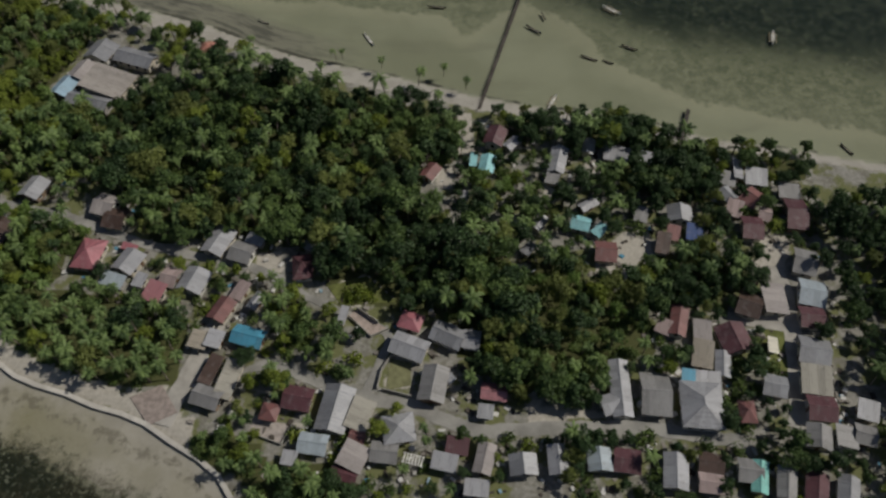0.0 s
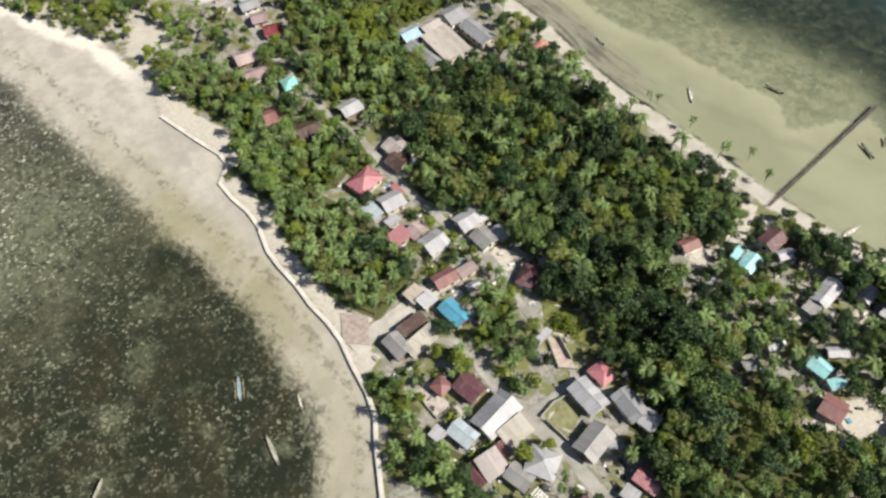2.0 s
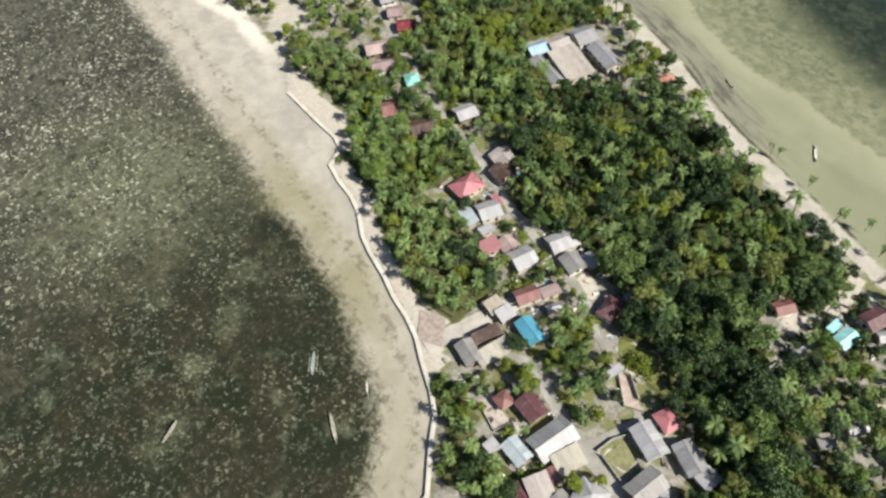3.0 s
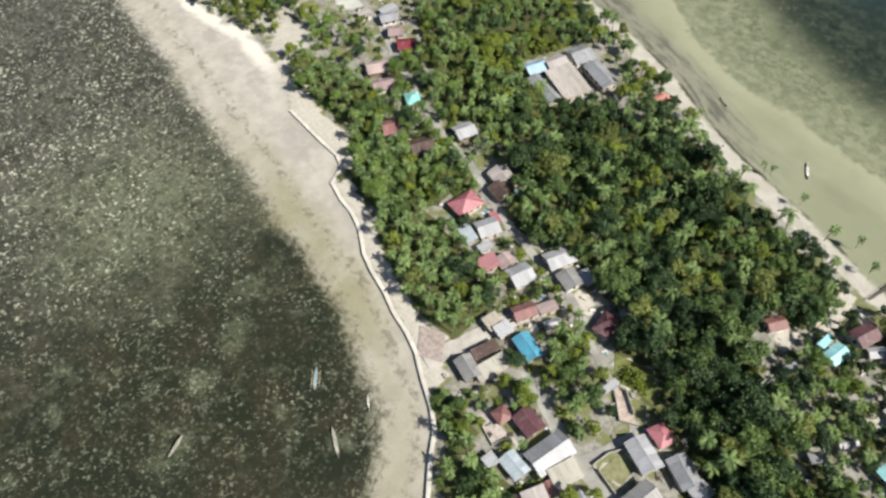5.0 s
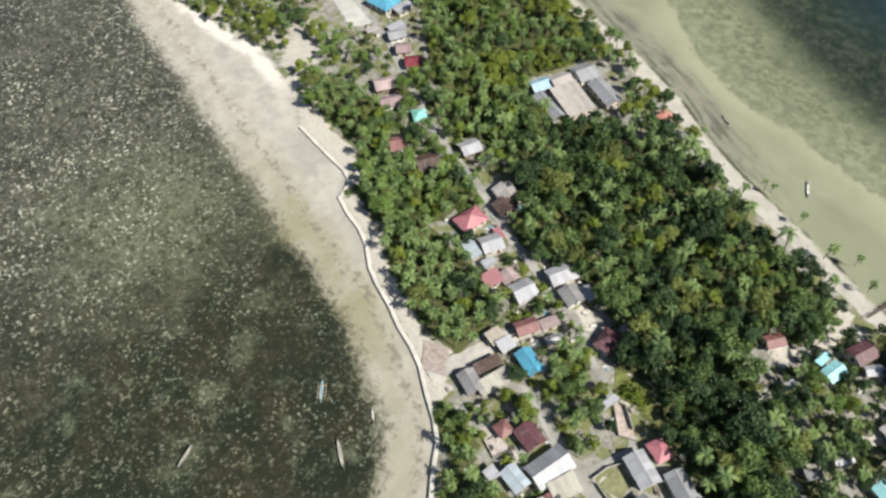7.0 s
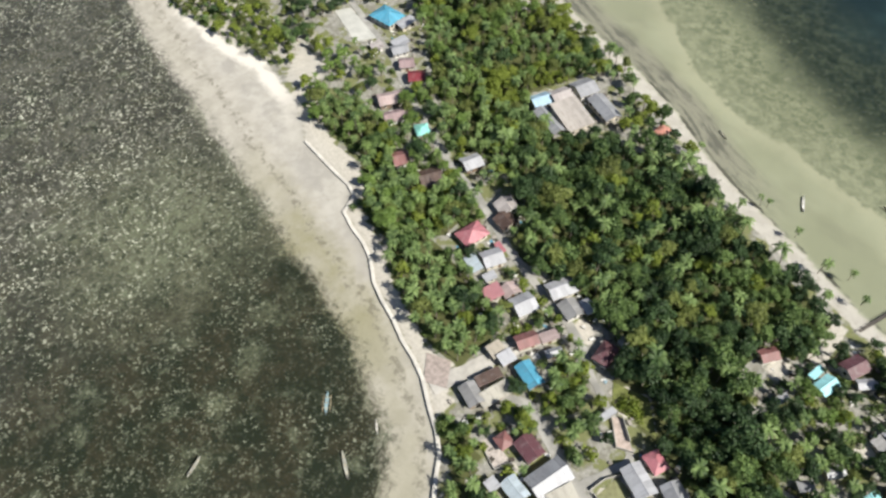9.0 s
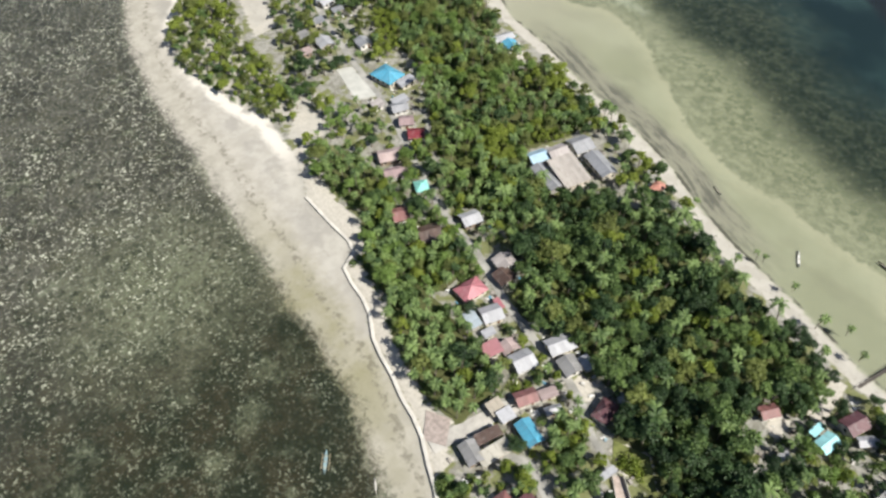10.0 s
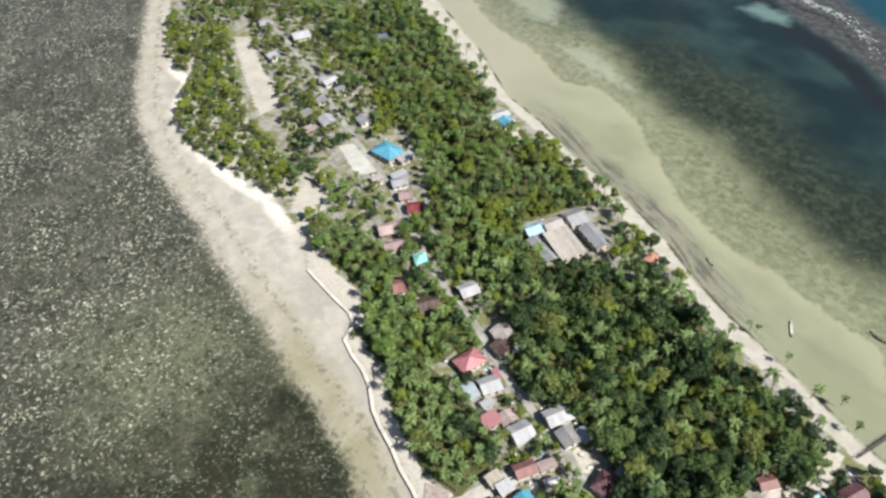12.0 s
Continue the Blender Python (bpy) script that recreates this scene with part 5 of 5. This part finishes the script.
def tree_shape(seed, spread, height):
    rnd = random.Random(seed)
    v, f = [], []
    strip(v, f, [(0, 0, -0.2), (0.1, 0, height * 0.3), (0.2, 0.1, height * 0.62)], [0.34, 0.25, 0.14])
    trunk = (v, f)
    lobes = [(rnd.uniform(-0.2, 0.2), rnd.uniform(-0.2, 0.2), height * 0.74, spread * 0.5, height * 0.22)]
    limbs = []
    n = rnd.randint(9, 13)
    for i in range(n):
        a = i * 6.283 / n + rnd.uniform(-0.4, 0.4)
        d = spread * rnd.uniform(0.25, 0.85)
        z = height * rnd.uniform(0.45, 0.92) * (1.05 - 0.25 * d / spread)
        r = spread * rnd.uniform(0.16, 0.42)
        lobes.append((d * math.cos(a), d * math.sin(a), z, r, r * rnd.uniform(0.7, 1.0)))
        v, f = [], []
        strip(v, f, [(0.1, 0, height * rnd.uniform(0.3, 0.45)), (d * 0.5 * math.cos(a), d * 0.5 * math.sin(a), z * 0.82), (d * math.cos(a), d * math.sin(a), z)], [0.14, 0.09, 0.04])
        limbs.append((v, f))
    return trunk, limbs, leaf_cloud(rnd, lobes, int(95 + 62 * spread * spread), 0.36)


PALM_SHAPES = [palm_shape(k) for k in range(6)]
TREE_SHAPES = [tree_shape(40 + k, s, h) for k, (s, h) in enumerate(((3.2, 8), (3.8, 9), (2.6, 7), (4.4, 9.5), (3.0, 10), (3.5, 7.5)))]
BUSH_SHAPES = []
for k in range(4):
    r = random.Random(70 + k)
    BUSH_SHAPES.append(leaf_cloud(r, [(r.uniform(-0.7, 0.7), r.uniform(-0.7, 0.7), r.uniform(0.4, 0.8), r.uniform(0.6, 1.0), r.uniform(0.5, 0.9)) for _ in range(4)], 120, 0.24))


def palm_thing(k, frond, label):
    (tv, tf), (cv, cf) = PALM_SHAPES[k]
    thing = tagged(new("coconut_palm"), label, "palm tree", "coconut palms")
    part("trunk", mesh_of("palm_trunk", tv, tf, BARK, True), thing)
    part("crown", mesh_of("palm_crown", cv, cf, frond), thing)
    return thing


def tree_thing(k, leaf, label):
    (tv, tf), limbs, (cv, cf) = TREE_SHAPES[k]
    thing = tagged(new("broadleaf_tree"), label, "tree", "broadleaf trees")
    lv, lf = tv[:], tf[:]
    for v, f in limbs[:6]:
        lf += [tuple(i + len(lv) for i in q) for q in f]
        lv += v
    part("trunk", mesh_of("tree_trunk", lv, lf, BARK, True), thing)
    part("crown", mesh_of("tree_crown", cv, cf, leaf), thing)
    return thing


def bush_thing(k, leaf, label):
    v, f = BUSH_SHAPES[k]
    return tagged(new("bush", mesh_of("bush", v, f, leaf)), label, "bush", "garden bushes")


def clear_of_houses(x, y, gap):
    for hx, hy, a, l, w in FOOTPRINTS:
        dx, dy = x - hx, y - hy
        if dx * dx + dy * dy < (l + w + gap) ** 2:
            u, v = dx * math.cos(a) + dy * math.sin(a), -dx * math.sin(a) + dy * math.cos(a)
            if abs(u) < l + gap and abs(v) < w + gap:
                return False
    return True


def clear_of_roads(x, y, gap):
    for width, _, _, points in ROADS.values():
        reach = width / 2 + gap
        for (ax, ay), (bx, by) in zip(points, points[1:]):
            if min(ax, bx) - reach < x < max(ax, bx) + reach and min(ay, by) - reach < y < max(ay, by) + reach:
                dx, dy = bx - ax, by - ay
                t = min(1.0, max(0.0, ((x - ax) * dx + (y - ay) * dy) / (dx * dx + dy * dy)))
                if (x - ax - t * dx) ** 2 + (y - ay - t * dy) ** 2 < reach * reach:
                    return False
    return True


def plots(xy, bright_too=True):
    """Which points lie on open plots, or in the clumps of bright bushes."""
    hit = np.zeros(len(xy), bool)
    for b in BARE.values():
        hit |= inside(b, xy)
    for b in OPEN:
        hit |= inside(b, xy)
    if bright_too:
        for name in ("bright", "bright2", "bright3", "bright4"):
            hit |= inside(ZONES[name], xy)
    return hit


GREENERY = []     # x, y, kind, shape, size, turn, leaf


def scatter(zone, gap, palms, low, high, light=0.1, house_gap=1.2, bushes=0.0, olive=0.15, dark=0.4, fresh=0.0, seed=0, tries=9000):
    """Trees at random over a zone, none closer than gap."""
    rnd = random.Random(seed)
    poly = ZONES[zone]
    xs, ys = [p[0] for p in poly], [p[1] for p in poly]
    area = (max(xs) - min(xs)) * (max(ys) - min(ys))
    points = [(rnd.uniform(min(xs), max(xs)), rnd.uniform(min(ys), max(ys))) for _ in range(min(tries, int(area / gap / gap * 7)))]
    keep = inside(poly, np.array(points)) & ~plots(np.array(points), not zone.startswith("bright")) & (signed(GREEN_WEST, np.array(points)) > (0.8 if zone in ("shrub", "far_north") else 3.2))
    grid = {}
    for (x, y), ok in zip(points, keep):
        if not ok:
            continue
        g = gap * rnd.uniform(0.8, 1.15)
        cx, cy = int(x // gap), int(y // gap)
        if any((x - px) ** 2 + (y - py) ** 2 < g * g for i in (-1, 0, 1) for j in (-1, 0, 1) for px, py in grid.get((cx + i, cy + j), ())):
            continue
        is_palm = rnd.random() < palms * (0.45 if zone == "central" and x > -35 else 1.0)
        is_bush = not is_palm and rnd.random() < bushes
        size = rnd.uniform(low, high) * (1.0 + 0.4 * noise.noise((x * 0.07, y * 0.07, 3.0)))
        if not clear_of_houses(x, y, house_gap if is_palm else 0.9 if is_bush else 0.2 + 0.5 * size) or not clear_of_roads(x, y, 0.8 if is_palm or is_bush else 1.4 * size):
            continue
        # no tall crown may hide a roof from the camera, which hovers over the origin
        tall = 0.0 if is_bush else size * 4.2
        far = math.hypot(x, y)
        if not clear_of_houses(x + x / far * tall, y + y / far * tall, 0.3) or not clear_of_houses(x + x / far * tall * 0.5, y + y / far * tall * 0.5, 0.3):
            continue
        grid.setdefault((cx, cy), []).append((x, y))
        shape = rnd.randrange(4 if is_bush else 6)
        leaf = 3 if rnd.random() < dark + (0.4 if zone == "central" and -38 < x < 6 else 0.0) + 0.9 * noise.noise((x * 0.05, y * 0.05, 7.0)) else 0
        leaf = 1 if rnd.random() < light else 2 if rnd.random() < olive else 4 if rnd.random() < fresh else leaf
        GREENERY.append((x, y, "palm" if is_palm else "bush" if is_bush else "tree", shape, size, rnd.uniform(0, 360), leaf))


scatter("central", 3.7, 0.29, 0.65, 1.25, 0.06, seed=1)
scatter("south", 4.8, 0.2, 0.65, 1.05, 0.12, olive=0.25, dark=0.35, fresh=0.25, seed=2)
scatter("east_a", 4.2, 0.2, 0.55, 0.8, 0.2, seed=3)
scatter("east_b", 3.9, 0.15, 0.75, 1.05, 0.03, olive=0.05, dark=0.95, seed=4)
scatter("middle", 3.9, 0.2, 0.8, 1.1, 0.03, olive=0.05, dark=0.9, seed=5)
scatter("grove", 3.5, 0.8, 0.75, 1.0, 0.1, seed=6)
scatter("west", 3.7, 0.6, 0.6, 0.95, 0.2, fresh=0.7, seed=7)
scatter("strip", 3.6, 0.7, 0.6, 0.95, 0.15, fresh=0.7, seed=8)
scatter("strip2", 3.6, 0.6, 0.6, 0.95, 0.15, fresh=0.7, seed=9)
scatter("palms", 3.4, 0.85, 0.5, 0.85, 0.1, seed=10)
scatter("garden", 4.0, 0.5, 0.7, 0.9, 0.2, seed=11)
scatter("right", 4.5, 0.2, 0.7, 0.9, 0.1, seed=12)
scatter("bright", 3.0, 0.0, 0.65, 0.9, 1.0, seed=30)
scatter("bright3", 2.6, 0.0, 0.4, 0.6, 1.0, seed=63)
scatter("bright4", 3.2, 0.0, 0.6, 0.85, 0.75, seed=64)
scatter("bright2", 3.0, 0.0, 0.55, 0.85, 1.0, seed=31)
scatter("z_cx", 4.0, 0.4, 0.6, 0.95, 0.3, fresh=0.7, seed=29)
for x, y, size in ((-22.6, 97.6, 1.0), (-20.6, 96.4, 0.8), (-24.2, 96.0, 0.7), (-18.6, 96.2, 0.6)):
    GREENERY.append((x, y, "bush", round(x) % 4, size, 40 * x, 1))
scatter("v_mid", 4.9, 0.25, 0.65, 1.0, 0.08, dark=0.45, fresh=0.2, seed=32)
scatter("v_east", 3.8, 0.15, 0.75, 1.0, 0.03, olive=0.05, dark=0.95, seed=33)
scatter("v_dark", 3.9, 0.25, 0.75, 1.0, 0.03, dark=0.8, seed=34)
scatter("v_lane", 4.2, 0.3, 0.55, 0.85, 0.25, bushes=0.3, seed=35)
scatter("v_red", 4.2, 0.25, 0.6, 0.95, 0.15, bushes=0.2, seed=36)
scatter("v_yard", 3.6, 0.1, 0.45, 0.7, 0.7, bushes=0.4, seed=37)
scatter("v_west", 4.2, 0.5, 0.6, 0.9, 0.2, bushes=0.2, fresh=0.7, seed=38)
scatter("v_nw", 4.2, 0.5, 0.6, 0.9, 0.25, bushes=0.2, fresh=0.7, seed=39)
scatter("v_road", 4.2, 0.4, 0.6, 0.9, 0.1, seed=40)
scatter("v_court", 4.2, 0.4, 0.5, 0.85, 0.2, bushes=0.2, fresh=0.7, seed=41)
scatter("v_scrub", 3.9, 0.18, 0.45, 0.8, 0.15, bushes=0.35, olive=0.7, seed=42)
GREENERY.append((-224, 146, "tree", 3, 1.0, 20, 3))
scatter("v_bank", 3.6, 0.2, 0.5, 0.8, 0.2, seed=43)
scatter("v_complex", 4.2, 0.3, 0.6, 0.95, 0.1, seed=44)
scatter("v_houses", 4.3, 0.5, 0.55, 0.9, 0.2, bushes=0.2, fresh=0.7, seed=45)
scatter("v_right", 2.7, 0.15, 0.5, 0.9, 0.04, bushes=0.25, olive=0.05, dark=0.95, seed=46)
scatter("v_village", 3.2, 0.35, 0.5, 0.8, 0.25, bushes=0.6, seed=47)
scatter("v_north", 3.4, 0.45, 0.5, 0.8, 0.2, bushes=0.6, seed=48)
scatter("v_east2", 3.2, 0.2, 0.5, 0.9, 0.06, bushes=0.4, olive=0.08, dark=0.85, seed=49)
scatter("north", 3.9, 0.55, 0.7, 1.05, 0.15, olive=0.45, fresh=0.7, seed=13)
for x, y, size in ((-34, 187, 0.55), (-32, 188, 0.5), (-19, 183, 0.6), (-7, 175, 0.8), (1, 179, 0.6), (8, 173, 0.65), (-38, 179, 0.7), (-62, 194, 0.6), (-245, 264, 0.9), (-232, 258, 0.8), (-217, 253, 0.9),
                   (-210, 247, 0.8), (-205, 240, 0.85), (-258, 269, 0.9), (-270, 273, 0.8)):
    GREENERY.append((x, y, "palm", round(x) % 6, size, 37 * x, 0))
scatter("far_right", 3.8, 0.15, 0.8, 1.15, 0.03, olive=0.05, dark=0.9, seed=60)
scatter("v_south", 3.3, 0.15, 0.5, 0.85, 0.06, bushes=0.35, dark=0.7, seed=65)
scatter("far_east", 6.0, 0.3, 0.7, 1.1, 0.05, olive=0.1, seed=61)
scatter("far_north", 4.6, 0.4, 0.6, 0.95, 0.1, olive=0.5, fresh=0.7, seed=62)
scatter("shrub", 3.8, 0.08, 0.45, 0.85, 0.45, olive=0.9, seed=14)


def place_greenery():
    """The nearest of each kind stand as things; the rest of the wood is joined."""
    masters = {}
    for kind in ("palm", "tree", "bush"):
        some = sorted((g for g in GREENERY if g[2] == kind), key=lambda g: (g[0] + 30) ** 2 + (g[1] - 110) ** 2)
        for x, y, _, shape, size, turn, light in some[:300]:
            key = (kind, shape, light == 4 if kind == "palm" else light)
            m = Matrix.Translation((x, y, LAND - 0.05)) @ pose(0, 0, 0, 0, 0, turn) @ Matrix.Scale(size * (2.2 if kind == "bush" else 1.0), 4)
            if key not in masters:
                if kind == "palm":
                    masters[key] = palm_thing(shape, FROND_PALE, "coconut palm with a fresh pale green crown") if light == 4 else palm_thing(shape, FROND, "tall coconut palm with a feathery olive-green crown")
                elif kind == "bush":
                    masters[key] = bush_thing(shape, LEAF_LIGHT if light == 1 else UNDERGROWTH,
                                              "bright yellow-green garden bush" if light == 1 else "rounded green garden bush")
                else:
                    masters[key] = tree_thing(shape, *LEAF_KINDS[light])
                masters[key].matrix_basis = m
            else:
                copy = copy_thing(masters[key], Matrix())
                copy.matrix_basis = m
        rest = some[300:]
        if rest and kind != "bush":
            for leaf in range(5):
                group = [g for g in rest if g[6] == leaf] if kind == "tree" else [g for g in rest if (g[6] == 4) == (leaf == 4)]
                if group and (kind == "tree" or leaf in (0, 4)):
                    joined("far_palms" if kind == "palm" else "far_trees", group, kind, (FROND_PALE if leaf == 4 else FROND) if kind == "palm" else LEAF_KINDS[leaf][0])


def joined(name, items, kind, leaf):
    verts, faces, first = [], [], 0
    tverts, tfaces, tfirst = [], [], 0
    for x, y, _, shape, size, turn, light in items:
        if kind == "palm":
            (tv, tf), (cv, cf) = PALM_SHAPES[shape]
        else:
            (tv, tf), _, (cv, cf) = TREE_SHAPES[shape]
        c, s = math.cos(radians(turn)), math.sin(radians(turn))
        spin = np.array([[c, s, 0], [-s, c, 0], [0, 0, 1]]) * size
        verts.append(np.array(cv) @ spin + (x, y, LAND - 0.05))
        faces.append(np.array(cf) + first)
        first += len(cv)
        tverts.append(np.array(tv) @ spin + (x, y, LAND - 0.05))
        tfaces.append(np.array(tf) + tfirst)
        tfirst += len(tv)
    thing = tagged(new(name), "wood of coconut palms farther along the island" if kind == "palm" else "wood of dense green trees farther along the island",
                   "woodland", kind="stuff")
    part("crowns", mesh_of("crowns", np.concatenate(verts).tolist(), np.concatenate(faces).tolist(), leaf), thing)
    part("trunks", mesh_of("trunks", np.concatenate(tverts).tolist(), np.concatenate(tfaces).tolist(), BARK), thing)


def bare_tree(x, y, height):
    """A dead tree: a pale forked trunk with a few crooked limbs."""
    rnd = random.Random(77)
    thing = tagged(new("dead_tree"), "leafless dead tree with pale crooked limbs", "tree")
    thing.matrix_basis = pose(x, y, LAND - 0.1, 0, 0, 30)
    v, f = [], []
    strip(v, f, [(0, 0, 0), (0.3, 0.1, height * 0.4), (0.2, 0.5, height * 0.75), (0.6, 0.6, height)], [0.32, 0.25, 0.18, 0.1])
    part("trunk", mesh_of("bare_trunk", v, f, PALE_BARK, True), thing)
    for k in range(7):
        a, z = k * 2.1 + rnd.uniform(-0.4, 0.4), height * rnd.uniform(0.5, 0.95)
        r = rnd.uniform(1.8, 3.4)
        v, f = [], []
        strip(v, f, [(0.25, 0.35, z), (r * 0.5 * math.cos(a), r * 0.5 * math.sin(a), z + 0.9), (r * math.cos(a + 0.3), r * math.sin(a + 0.3), z + rnd.uniform(0.8, 2.2))], [0.13, 0.1, 0.04])
        part("limb", mesh_of("bare_limb", v, f, PALE_BARK, True), thing)


place_greenery()
bare_tree(3, 115, 9.5)
build_clutter()


def build_undergrowth():
    rnd = random.Random(5)
    verts, faces, first = [], [], 0
    for name, gap in (("central", 3.4), ("north", 3.6), ("v_nw", 3.6), ("v_houses", 3.6), ("grove", 3.2), ("west", 3.4), ("south", 3.4), ("east_b", 3.4), ("middle", 3.4), ("strip", 3.6), ("strip2", 3.4), ("shrub", 3.4), ("palms", 3.2), ("garden", 3.0)):
        poly = ZONES[name]
        xs, ys = [p[0] for p in poly], [p[1] for p in poly]
        n = int((max(xs) - min(xs)) * (max(ys) - min(ys)) / gap / gap)
        pts = np.array([(rnd.uniform(min(xs), max(xs)), rnd.uniform(min(ys), max(ys))) for _ in range(n)])
        for x, y in pts[inside(poly, pts) & ~plots(pts)]:
            if not clear_of_houses(x, y, 1.0) or not clear_of_roads(x, y, 1.2):
                continue
            v, f = BUSH_SHAPES[rnd.randrange(4)]
            verts.append(np.array(v) * (rnd.uniform(0.8, 1.7), rnd.uniform(0.8, 1.7), rnd.uniform(0.6, 1.3)) + (x, y, LAND))
            faces.append(np.array(f) + first)
            first += len(v)
    thing = new("undergrowth", mesh_of("undergrowth", np.concatenate(verts).tolist(), np.concatenate(faces).tolist(), UNDERGROWTH))
    tagged(thing, "low green undergrowth and shrubs beneath the trees", "undergrowth", kind="stuff")


build_undergrowth()
